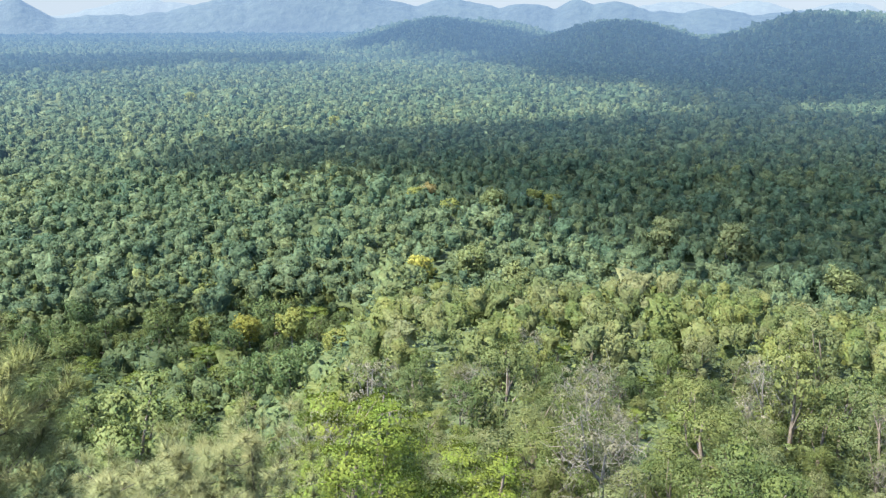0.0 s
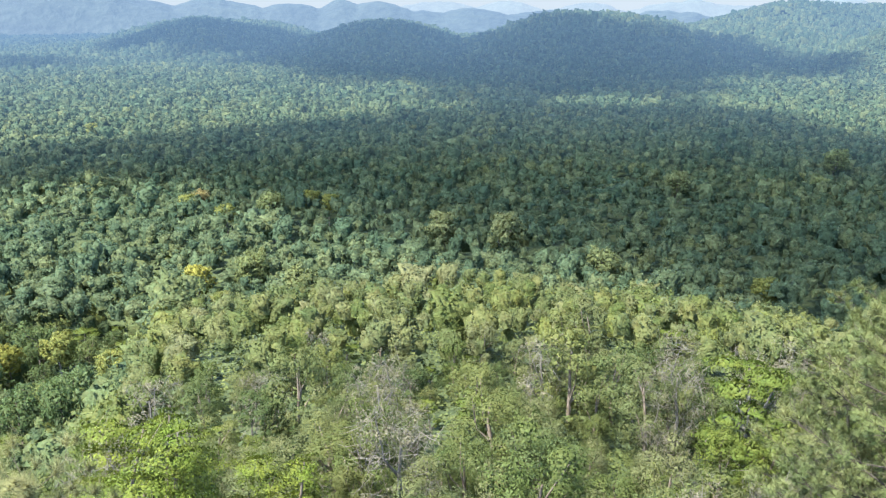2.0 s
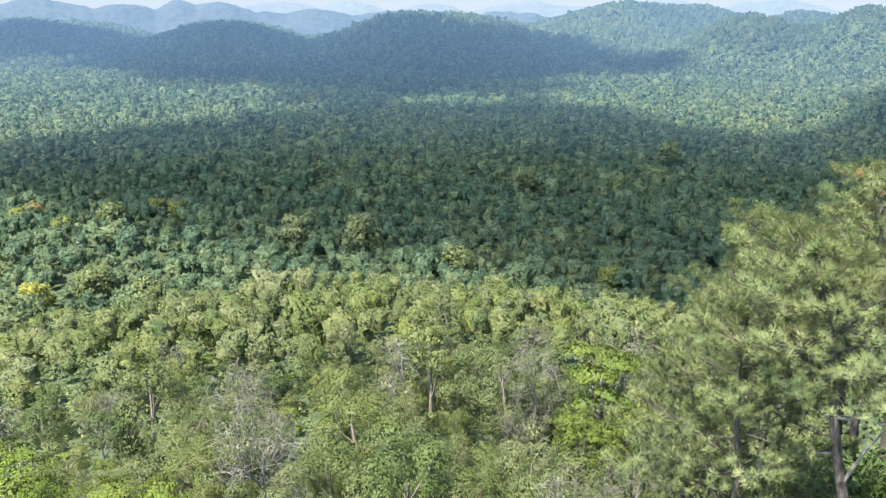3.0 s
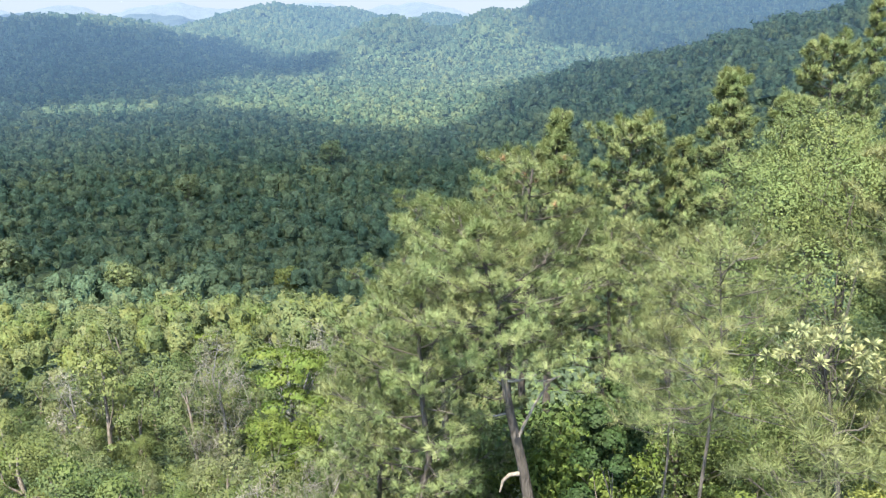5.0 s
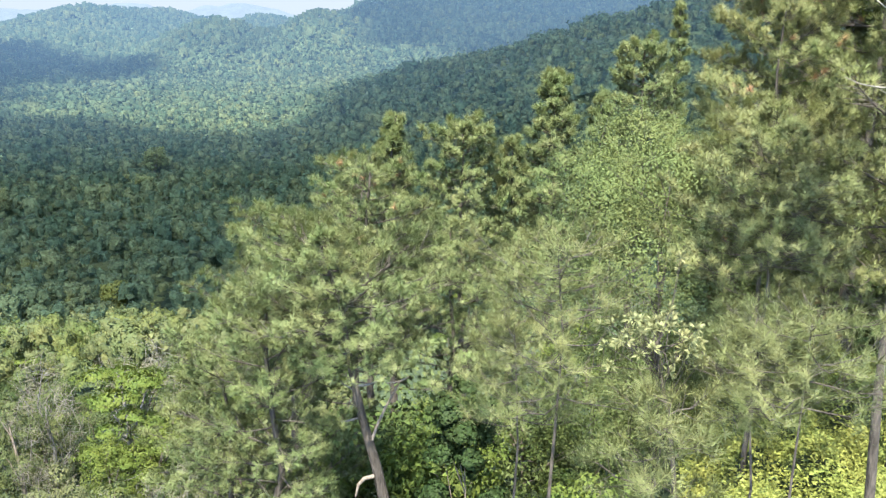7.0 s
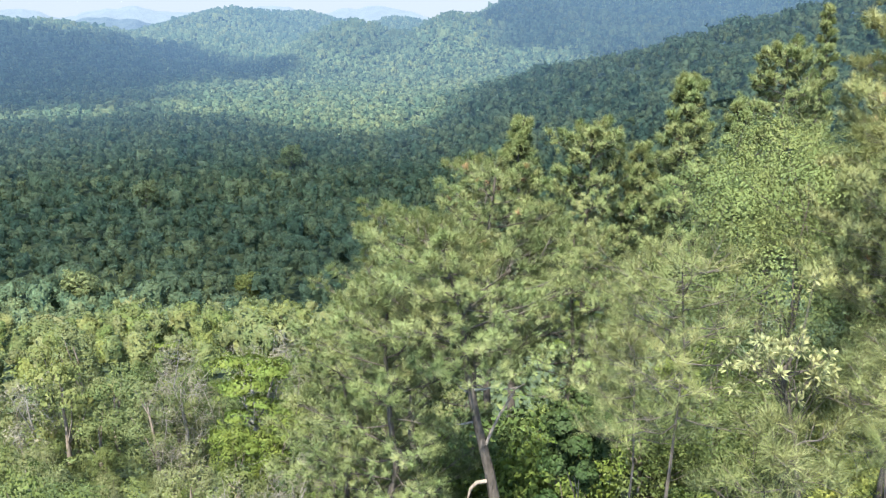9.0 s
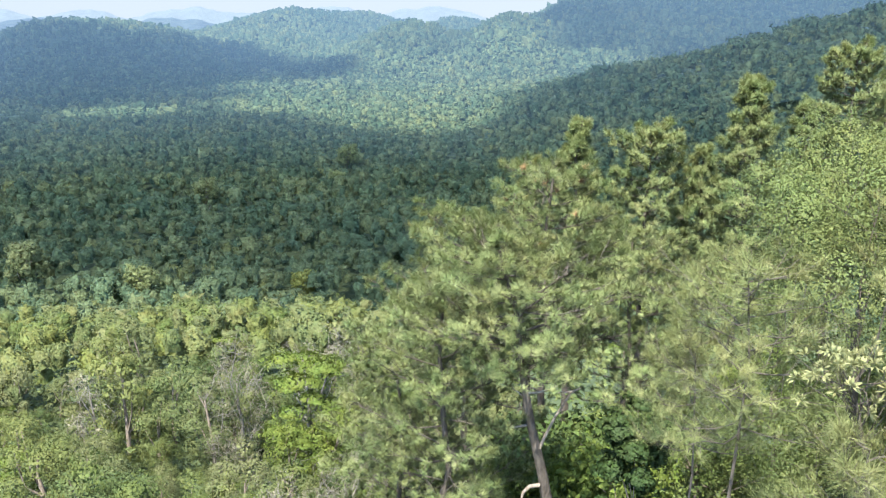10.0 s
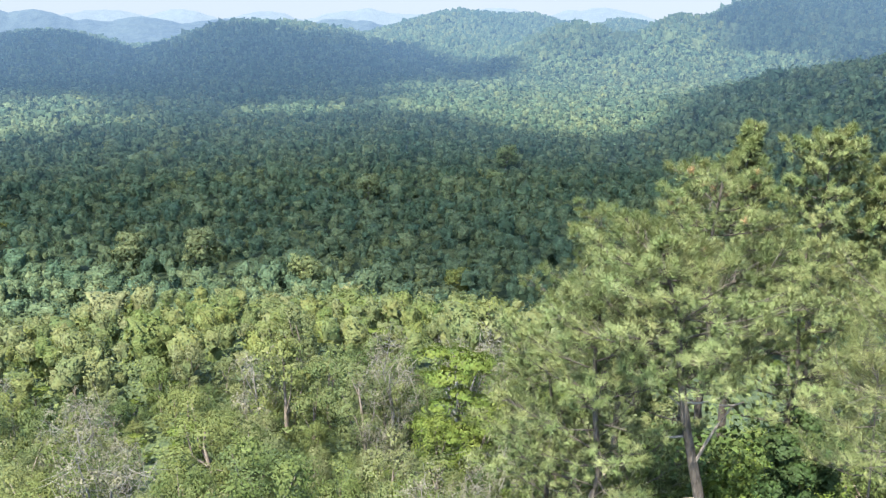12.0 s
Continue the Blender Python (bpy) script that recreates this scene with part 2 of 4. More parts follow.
body_of = thin.nodes.new("ShaderNodeAttribute")
body_of.attribute_name = "thickness"
lets = thin.nodes.new("ShaderNodeMapRange")
lets.name = "lets_through"
lets.inputs["To Min"].default_value = 1.0
lets.inputs["To Max"].default_value = 0.47   # the share of light that one skin of a cloud's full body lets through
thin.links.new(body_of.outputs["Fac"], lets.inputs["Value"])
thin.links.new(lets.outputs["Result"], veil.inputs["Fac"])
thin.links.new(thin.nodes["Principled BSDF"].outputs["BSDF"], veil.inputs[1])
thin.links.new(clear.outputs["BSDF"], veil.inputs[2])
thin.links.new(veil.outputs["Shader"], thin.nodes["Material Output"].inputs["Surface"])
BARK = surface("grey_bark", (0.07, 0.055, 0.045), (0.22, 0.19, 0.16), 0.05, bump=0.8, stretch=(1, 1, 0.25))
PINE_BARK = surface("pine_bark", (0.026, 0.022, 0.019), (0.088, 0.076, 0.066), 0.06, bump=1.0, stretch=(1, 1, 0.3))
DEAD = surface("bare_wood", (0.085, 0.08, 0.072), (0.20, 0.188, 0.17), 0.05, bump=0.6, stretch=(1, 1, 0.25))

JUNGLE = [(0.0, (0.042, 0.068, 0.038)), (0.2, (0.060, 0.092, 0.045)), (0.45, (0.082, 0.115, 0.053)), (0.65, (0.094, 0.122, 0.056)),
          (0.82, (0.100, 0.130, 0.052)), (0.94, (0.108, 0.136, 0.048)), (1.0, (0.125, 0.145, 0.046))]
CANOPY = foliage("jungle_leaves", JUNGLE, "tone", gloss=0.1, rough=0.7, spread=0.14, fine=1.8, contrast=0.22)
# bluer than the near jungle: haze over distance put into the leaf colour
HAZE_GREENS = [(0.0, (0.042, 0.074, 0.046)), (0.3, (0.060, 0.095, 0.054)), (0.6, (0.079, 0.112, 0.060)), (0.9, (0.092, 0.120, 0.060)), (1.0, (0.112, 0.135, 0.052))]
CANOPY_MID = foliage("valley_jungle_leaves", HAZE_GREENS, "tone", gloss=0.1, rough=0.7, spread=0.28, fine=1.0, contrast=0.2, air=True)
CANOPY_FAR = foliage("far_jungle_leaves", HAZE_GREENS, "tone", gloss=0.1, rough=0.7, spread=0.25, fine=0.5, contrast=0.18, air=True)
OLIVES = [(0.0, (0.048, 0.076, 0.026)), (0.18, (0.074, 0.102, 0.038)), (0.36, (0.104, 0.122, 0.054)), (0.52, (0.070, 0.100, 0.030)),
          (0.7, (0.108, 0.128, 0.044)), (0.85, (0.120, 0.134, 0.066)), (1.0, (0.106, 0.130, 0.038))]
SCRUB = foliage("slope_leaves", OLIVES, spread=0.12, contrast=0.14)
SCRUB_FAR = foliage("slope_edge_leaves", OLIVES, "tone", spread=0.2, contrast=0.14, fine=4.0)
BRIGHT = foliage("fresh_leaves", [(0.0, (0.084, 0.124, 0.026)), (1.0, (0.112, 0.146, 0.032))], spread=0.15, contrast=0.15)
DRY = foliage("dry_leaves", [(0.0, (0.118, 0.116, 0.078)), (1.0, (0.15, 0.145, 0.105))])
NEEDLE = foliage("pine_needles", [(0.0, (0.094, 0.130, 0.049)), (0.4, (0.118, 0.154, 0.061)), (0.75, (0.140, 0.172, 0.073)), (1.0, (0.166, 0.192, 0.088))], "tone", through=0.26, spread=0.25, contrast=0.12)
# pale green of young pines; on some tall pines it stands in for sunlight
YOUNG_LIT_NEEDLE = foliage("young_or_sunlit_needles", [(0.0, (0.118, 0.144, 0.054)), (0.6, (0.154, 0.177, 0.074)), (1.0, (0.190, 0.208, 0.096))], "tone", through=0.26, spread=0.2, contrast=0.1)
BROWN_NEEDLE = foliage("brown_needles", [(0.0, (0.23, 0.160, 0.085)), (1.0, (0.27, 0.185, 0.095))], through=0.2)
FERN = foliage("yellow_fern", [(0.0, (0.150, 0.180, 0.046)), (1.0, (0.180, 0.205, 0.052))], through=0.35, fine=20.0)
PALE = foliage("pale_leaves", [(0.0, (0.17, 0.185, 0.085)), (1.0, (0.22, 0.225, 0.12))], through=0.35)
UNDER = foliage("undergrowth_leaves", [(0.0, (0.065, 0.092, 0.036)), (0.5, (0.092, 0.118, 0.042)), (1.0, (0.12, 0.138, 0.05))], "tone", through=0.25)

# ---- ground ----
radii = np.concatenate([[0.0], np.geomspace(2, 300, 90), np.geomspace(308, 4950, 150)])
turns = np.concatenate([np.arange(-34, 98, 0.8), np.arange(98, 326, 3.0)])
R, A = np.meshgrid(radii, np.radians(turns), indexing="ij")
gx, gy = R * np.sin(A), R * np.cos(A)
gz = ground(gx, gy)
nr, na = R.shape
index = np.arange(nr * na).reshape(nr, na)
quads = np.stack([index[:-1], np.roll(index, -1, 1)[:-1], np.roll(index, -1, 1)[1:], index[1:]], -1)


def sheet(name, lo, hi, material, label, category):
    """The rings of the ground from lo to hi as one sheet."""
    q = quads[lo:hi].reshape(-1, 4)
    co = np.stack([gx, gy, gz], -1).reshape(-1, 3)
    used, inverse = np.unique(q, return_inverse=True)
    ob = put(name, raw_mesh(name, co[used], inverse.reshape(-1, 4)[:, ::-1], True), material)
    return tagged(ob, label, category, kind="structure")


cut = int(np.searchsorted(radii, 700))
sheet("ground", 0, cut, SOIL, "dark leaf-littered forest floor of the valley", "ground")
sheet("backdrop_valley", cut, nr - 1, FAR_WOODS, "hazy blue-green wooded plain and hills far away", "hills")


def ridge(name, material, r, deep, bumps, base, first, last, label):
    """A far mountain chain: bumps of (heading, rise in degrees, half width) over the base elevation."""
    a = np.arange(first, last, 0.16)
    el = np.full_like(a, base)
    for at, rise, wide in bumps:
        el = np.maximum(el, base + rise * np.exp(-np.abs((a - at) / (wide * 1.05)) ** 1.8))
    el = el + 0.16 * wave(a, a * 0, 2.3, 4) + 0.09 * wave(a, a * 0, 0.9, 5) + 0.04 * wave(a, a * 0, 0.35, 6)
    steps = np.linspace(0, 1, 16)
    rr = r + deep * steps[:, None] + 0 * a
    top = r * np.tan(np.radians(el))
    z = VALLEY - 4 + (top - VALLEY + 4) * (np.sin(steps * math.pi / 2)[:, None] ** 1.3) * (1 + 0.05 * wave(rr, rr * 0 + a * 60, 200, 9) * (1 - steps[:, None]))
    co = np.stack([rr * np.sin(np.radians(a)), rr * np.cos(np.radians(a)), z], -1)
    i = np.arange(co.shape[0] * co.shape[1]).reshape(co.shape[:2])
    f = np.stack([i[:-1, :-1], i[1:, :-1], i[1:, 1:], i[:-1, 1:]], -1).reshape(-1, 4)
    tagged(put(name, raw_mesh(name, co.reshape(-1, 3), f, True), material), label, "mountain", kind="structure")


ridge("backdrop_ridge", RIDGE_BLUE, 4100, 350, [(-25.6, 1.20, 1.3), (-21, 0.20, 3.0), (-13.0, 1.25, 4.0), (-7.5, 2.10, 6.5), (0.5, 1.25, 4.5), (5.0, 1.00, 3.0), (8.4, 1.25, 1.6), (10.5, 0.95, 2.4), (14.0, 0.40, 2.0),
                                             (16.9, 0.75, 2.3), (22.0, 0.70, 3.0), (29.0, 0.40, 3.0)], -0.7, -34, 38, "blue far mountain ridge, its haze painted as glow")
ridge("backdrop_ridge_pale", RIDGE_PALE, 4500, 350, [(-31, 1.30, 5.0), (-18, 1.20, 4.0), (15, 1.10, 3.5), (19.0, 1.25, 3.0), (23.5, 1.05, 3.0), (31.0, 1.15, 4.5), (39, 1.20, 4.0), (45, 1.20, 4.0)], -0.7, -34, 60, "pale far mountain ridge, its haze painted as glow")
# added glowing sheet behind the ridges, stands in for hazy sky
ridge("backdrop_haze", HAZE, 4880, 30, [(30, 0.3, 90)], 3.0, -50, 115, "glowing pale blue backdrop sheet in place of horizon haze")


# ---- clouds that shade the valley ----
def cloud(name, puffs, height=700.0, step=20.0, skin=CLOUD, rim=0.35):
    """A flat-based cumulus. puffs: heading and radius of the shaded ground, half width, half depth."""
    blobs = []
    for az, r, wide, deep in puffs:
        p = spot(az, r) + Vector((0, 0, 18))
        c = p + SUN * ((height - p.z) / SUN.z)
        blobs.append((c.x, c.y, radians(az), wide, deep))
    lo = np.array([min(b[i] - max(b[3:]) * 1.4 for b in blobs) for i in (0, 1)])
    hi = np.array([max(b[i] + max(b[3:]) * 1.4 for b in blobs) for i in (0, 1)])
    x, y = np.meshgrid(np.arange(lo[0], hi[0], step), np.arange(lo[1], hi[1], step), indexing="ij")
    body = np.full(x.shape, -1.0)
    for cx, cy, a, wide, deep in blobs:
        u, v = (x - cx) * math.cos(a) - (y - cy) * math.sin(a), (x - cx) * math.sin(a) + (y - cy) * math.cos(a)
        body = np.maximum(body, 1 - np.hypot(u / wide, v / deep))
    body = body + 0.30 * fractal(x, y, 190, 61, 4) + rim * 0.4
    thick = np.sqrt(np.clip(body, 0, 1))
    top = height + thick * (95 + 25 * fractal(x, y, 70, 71, 3))
    low = height - thick * 16
    inside = body > 0
    keep = inside[:-1, :-1] | inside[1:, :-1] | inside[1:, 1:] | inside[:-1, 1:]
    i = np.arange(x.size).reshape(x.shape)
    f = np.stack([i[:-1, :-1], i[1:, :-1], i[1:, 1:], i[:-1, 1:]], -1)[keep]
    co = np.concatenate([np.stack([x, y, top], -1).reshape(-1, 3), np.stack([x, y, low], -1).reshape(-1, 3)])
    f = np.concatenate([f, f[:, ::-1] + x.size])
    need, inverse = np.unique(f, return_inverse=True)
    me = raw_mesh(name, co[need], inverse.reshape(-1, 4), True)
    dense = np.clip(body / rim, 0, 1)
    dense = np.tile((dense * dense * (3 - 2 * dense)).ravel(), 2)[need]
    me.attributes.new("thickness", "FLOAT", "POINT").data.foreach_set("value", dense.astype(np.float32))
    tagged(put(name, me, skin), "white cumulus cloud that shades the forest below", "cloud", "clouds over the valley")


THICK = CLOUD.copy()
THICK.name = "thick_cloud"
THICK.node_tree.nodes["lets_through"].inputs["To Max"].default_value = 0.22
WISP = CLOUD.copy()
WISP.name = "thin_cloud"
WISP.node_tree.nodes["lets_through"].inputs["To Max"].default_value = 0.80
cloud("cloud", [(-13, 630, 70, 80), (-6, 650, 110, 110), (0, 665, 130, 135), (7, 670, 130, 160), (12, 610, 130, 215), (17, 620, 150, 270), (23, 650, 150, 330), (29, 650, 150, 340), (35, 590, 130, 290), (41, 575, 150, 265), (50, 590, 170, 275),
                (58, 690, 220, 335), (70, 780, 240, 370), (82, 780, 250, 370)], rim=0.25)
cloud("cloud", [(-4, 2250, 130, 200), (1, 2150, 200, 300), (6, 1850, 200, 380), (11, 1600, 200, 430), (16, 1550, 210, 460), (21, 1500, 210, 460), (26, 1480, 200, 420), (31, 1600, 170, 350), (37, 1550, 130, 180)], skin=THICK, rim=0.5)
cloud("cloud", [(-22, 1950, 330, 290), (-14, 1950, 220, 180)])
cloud("cloud", [(-26, 285, 42, 38), (-20, 295, 40, 34)], step=8.0, skin=WISP)
cloud("cloud", [(43, 1650, 110, 120), (48, 1850, 150, 200), (53, 1750, 130, 160)], skin=WISP, rim=0.5)
cloud("cloud", [(57, 1950, 160, 380), (65, 1950, 300, 480), (76, 1950, 350, 480)])

# ---- forest ----
def palm(gen, fronds, parts):
    out = []
    for k in range(fronds):
        a = k * 2.4 + gen.uniform(-0.2, 0.2)
        rise = gen.uniform(0.1, 1.1)
        d, s = np.array([math.cos(a), math.sin(a), 0]), np.array([-math.sin(a), math.cos(a), 0])
        p = [d * x + np.array([0, 0, rise * x - (0.6 + rise * 0.7) * x * x]) for x in np.linspace(0.04, 1.0, parts + 1)]
        for i in range(parts):
            w = 0.13 * (1 - i / parts) + 0.03
            out.append([p[i] + s * w, p[i] - s * w, p[i + 1]])
    out = np.array(out)
    face = unit(np.cross(out[:, 1] - out[:, 0], out[:, 2] - out[:, 0]))
    flip = face[:, 2] < 0
    out[flip] = out[flip][:, ::-1]
    return out, np.repeat(np.where(flip[:, None], -face, face)[:, None, :], 3, 1)


def scatter(step, lo, hi, first, last, seed):
    """Jittered places on rings, so that the spacing stays the same."""
    gen = np.random.default_rng(seed)
    spots = []
    r = lo
    while r < hi:
        n = max(1, int(radians(last - first) * r / step))
        az = np.radians(first + (np.arange(n) + gen.uniform(-0.45, 0.45, n) + 0.5) * (last - first) / n)
        rr = r + gen.uniform(-0.5, 0.5, n) * step
        spots.append(np.stack([rr * np.sin(az), rr * np.cos(az)], -1))
        r += step
    return np.concatenate(spots), gen


def forest(name, templates, share, xy, gen, size, tall, material, label, tones=None):
    """Many crowns as one stuff object. share: the chance of each template."""
    z = ground(xy[:, 0], xy[:, 1])
    n = len(xy)
    kind = gen.choice(len(templates), n, p=np.array(share) / sum(share))
    u = gen.uniform(0, 1, n)
    s = size * (0.62 + 1.05 * u ** 2) * np.where(u > 0.95, 1.3, 1.0)
    top = tall * gen.uniform(0.70, 1.22, n) + 0.5 * (s - size)
    tone = gen.uniform(0, 1, n) ** 1.15
    patch = wave(xy[:, 0], xy[:, 1], 90, 31) * 0.16
    tone = np.clip(tone * 0.9 + patch, 0, 1)
    turn = gen.uniform(0, 6.283, n)
    co, tn, bn = [], [], []
    for k, (tri, bend) in enumerate(templates):
        at = np.where(kind == k)[0]
        if not len(at):
            continue
        c, sn = np.cos(turn[at])[:, None, None], np.sin(turn[at])[:, None, None]
        x, y, h = tri[None, ..., 0], tri[None, ..., 1], tri[None, ..., 2]
        v = np.stack([x * c - y * sn, x * sn + y * c, h * np.ones_like(c)], -1) * s[at][:, None, None, None]
        v = v + np.stack([xy[at, 0], xy[at, 1], z[at] + top[at] - s[at] * 0.5], -1)[:, None, None, :]
        co.append(v.reshape(-1, 3, 3))
        tn.append(np.repeat(tone[at], len(tri)))
        bx, by, bz = bend[None, ..., 0], bend[None, ..., 1], bend[None, ..., 2]
        bn.append(np.stack([bx * c - by * sn, bx * sn + by * c, bz * np.ones_like(c)], -1).reshape(-1, 3, 3))
    tagged(put(name, soup(name, np.concatenate(co), np.concatenate(tn), np.concatenate(bn)), material), label, "forest", kind="stuff")


def dome(gen, rings, around, flat, knobs, rough, leaf=0.0, tufts_=0, hang=0.55, lift=0.25):
    """Template crown of unit radius: a closed lumpy skin with knobs like a cauliflower, and leaf sprays standing off it.
    hang: how far the skirt reaches down. lift: how much the shading is turned upward."""
    way = unit(gen.normal(0, 1, (knobs, 3)) * (1, 1, 0.8) + (0, 0, 0.35))
    size = gen.uniform(0.24, 0.50, knobs) * 2.6 / math.sqrt(knobs)
    height = rough * gen.uniform(0.4, 1.3, knobs)

    def skin(v):
        """Radius of the crown along directions v."""
        d = np.arccos(np.clip(v @ way.T, -1, 1)) / size
        return 0.58 + (height * np.sqrt(np.clip(1 - d * d, 0, 1))).max(-1)

    rows = [np.array([[0, 0, 1.0]])]
    for k in range(1, rings + 1):
        polar = math.pi * 0.62 * k / rings
        a = (np.arange(around) + 0.5 * k + gen.uniform(-0.25, 0.25, around)) * 2 * math.pi / around
        pol = polar + gen.uniform(-0.3, 0.3, around) * math.pi * 0.6 / rings * (k < rings)
        rows.append(np.stack([np.sin(pol) * np.cos(a), np.sin(pol) * np.sin(a), np.cos(pol)], -1))
    v = np.concatenate(rows)
    squash = np.array([1, 1, flat])
    p = v * (skin(v) * gen.uniform(0.76, 0.98, len(v)))[:, None] * squash
    p[1 + (rings - 1) * around:, 2] -= hang
    p[0] *= 0.78 if rings < 4 else 0.9      # a rounded top
    first = [1 + (k - 1) * around for k in range(1, rings + 1)]
    tri = [(0, first[0] + i, first[0] + (i + 1) % around) for i in range(around)]
    for k in range(rings - 1):
        for i in range(around):
            j = (i + 1) % around
            tri += [(first[k] + i, first[k + 1] + i, first[k] + j), (first[k] + j, first[k + 1] + i, first[k + 1] + j)]
    tri = np.array(tri)
    face = np.cross(p[tri[:, 1]] - p[tri[:, 0]], p[tri[:, 2]] - p[tri[:, 0]])
    corner = np.zeros_like(p)
    for c in range(3):
        np.add.at(corner, tri[:, c], face)
    corner = unit(unit(corner) * (1 - lift) + np.array([0, 0, lift]))
    out, bend = [p[tri]], [corner[tri]]
    if tufts_:
        n = unit(gen.normal(0, 1, (tufts_, 3)) + (0, 0, 0.5))
        n[:, 2] = np.maximum(n[:, 2], -0.25)
        n = unit(n)
        c = n * skin(n)[:, None] * squash * gen.uniform(0.92, 1.12, (tufts_, 1))
        out.append(leaves(c, n, leaf, gen, 0.45, 0.5))
        bend.append(np.repeat(unit(n * 0.7 + (0, 0, lift) + gen.normal(0, 0.24, n.shape))[:, None, :], 3, 1))
    return np.concatenate(out), np.concatenate(bend)


gen = np.random.default_rng(3)
tall_fine = [dome(gen, 6, 12, 1.0, 16, 0.50, 0.11, 380, 0.6) for k in range(5)]
slope_crowns = [dome(gen, 5, 10, 0.9, 16, 0.48, 0.10, 460, 0.4) for k in range(5)]
tall_near = [dome(gen, 4, 9, 0.9, 11, 0.50, 0.15, 180, 0.4) for k in range(8)]
flat_near = [dome(gen, 4, 9, 0.42, 12, 0.46, 0.15, 160, 0.2) for k in range(4)]
palm_near = [palm(gen, 15, 3) for k in range(2)]
tall_mid = [dome(gen, 3, 7, 0.9, 8, 0.55, 0.22, 64, 0.4) for k in range(8)]
flat_mid = [dome(gen, 3, 7, 0.42, 9, 0.50, 0.22, 58, 0.2) for k in range(4)]
palm_mid = [palm(gen, 11, 2) for k in range(2)]
tall_half = [dome(gen, 3, 6, 0.85, 6, 0.60, 0.30, 26, 0.4) for k in range(10)]
flat_half = [dome(gen, 3, 6, 0.45, 7, 0.54, 0.30, 22, 0.2) for k in range(4)]
tall_far = [dome(gen, 2, 6, 0.85, 5, 0.62, 0.46, 8, 0.4, 0.30) for k in range(12)]
tall_last = [dome(gen, 2, 6, 0.8, 4, 0.55, 0, 0, 0.4, 0.35) for k in range(12)]
MIX = [3] * 8 + [1.4] * 4 + [1.6] * 2

xy, gen = scatter(6.2, 134, 480, -30, 89, 21)
xy = xy[np.hypot(xy[:, 0], xy[:, 1]) + gen.uniform(-60, 60, len(xy)) < 420]
rr, aa = np.hypot(xy[:, 0], xy[:, 1]), np.degrees(np.arctan2(xy[:, 0], xy[:, 1]))
thinner = (aa < 62) | (np.arange(len(xy)) % 2 == 0)
xy, rr, aa = xy[thinner], rr[thinner], aa[thinner]
hidden = (rr < 268) & (aa > -13)
close = (rr < 315) & (aa < -5) & ~hidden
foot, _ = scatter(6.0, 128, 190, -30, -3, 27)
forest("forest_slope", tall_near, [1] * 8, xy[hidden & (rr < 190)], gen, 2.9, 6, CANOPY, "green trees on the steep slope below the edge")
forest("forest_slope", tall_half, [1] * 10, xy[hidden & (rr >= 190)], gen, 3.6, 11, CANOPY, "green trees at the foot of the slope")
forest("forest_close", tall_fine, [1] * 5, foot, gen, 3.6, 11, CANOPY, "green jungle trees at the foot of the hillside")
xy_low, gen_low = scatter(7.0, 190, 430, -30, -3, 28)
forest("forest_close", tall_mid, [1] * 8, xy_low, gen_low, 4.0, 8, CANOPY, "lower green trees between the jungle crowns")
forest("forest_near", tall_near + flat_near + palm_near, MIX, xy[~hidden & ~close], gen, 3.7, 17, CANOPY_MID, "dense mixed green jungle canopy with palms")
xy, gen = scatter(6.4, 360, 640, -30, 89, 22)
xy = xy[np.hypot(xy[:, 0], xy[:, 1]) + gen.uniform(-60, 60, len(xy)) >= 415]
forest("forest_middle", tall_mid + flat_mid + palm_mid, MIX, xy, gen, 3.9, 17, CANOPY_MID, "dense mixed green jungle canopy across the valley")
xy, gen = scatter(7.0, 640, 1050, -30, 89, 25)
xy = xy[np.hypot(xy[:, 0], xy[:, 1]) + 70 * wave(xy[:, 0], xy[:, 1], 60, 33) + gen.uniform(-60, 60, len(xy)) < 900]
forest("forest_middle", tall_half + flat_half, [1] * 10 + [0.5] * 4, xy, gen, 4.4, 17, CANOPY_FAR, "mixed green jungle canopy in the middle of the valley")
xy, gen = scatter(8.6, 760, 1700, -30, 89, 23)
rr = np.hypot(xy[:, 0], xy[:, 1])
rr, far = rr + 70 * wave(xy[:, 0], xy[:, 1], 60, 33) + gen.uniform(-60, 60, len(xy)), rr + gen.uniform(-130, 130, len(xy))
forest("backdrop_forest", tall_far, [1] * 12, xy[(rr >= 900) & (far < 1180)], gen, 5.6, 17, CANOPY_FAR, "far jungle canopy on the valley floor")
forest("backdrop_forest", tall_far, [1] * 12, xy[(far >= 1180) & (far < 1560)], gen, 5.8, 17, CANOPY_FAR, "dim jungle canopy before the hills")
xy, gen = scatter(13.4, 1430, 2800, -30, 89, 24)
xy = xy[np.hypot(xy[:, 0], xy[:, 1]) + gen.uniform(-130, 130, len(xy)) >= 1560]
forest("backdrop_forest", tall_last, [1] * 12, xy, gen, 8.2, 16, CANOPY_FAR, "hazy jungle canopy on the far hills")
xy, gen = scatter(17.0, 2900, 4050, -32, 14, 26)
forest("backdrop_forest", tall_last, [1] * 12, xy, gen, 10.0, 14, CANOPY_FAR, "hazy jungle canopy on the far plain")

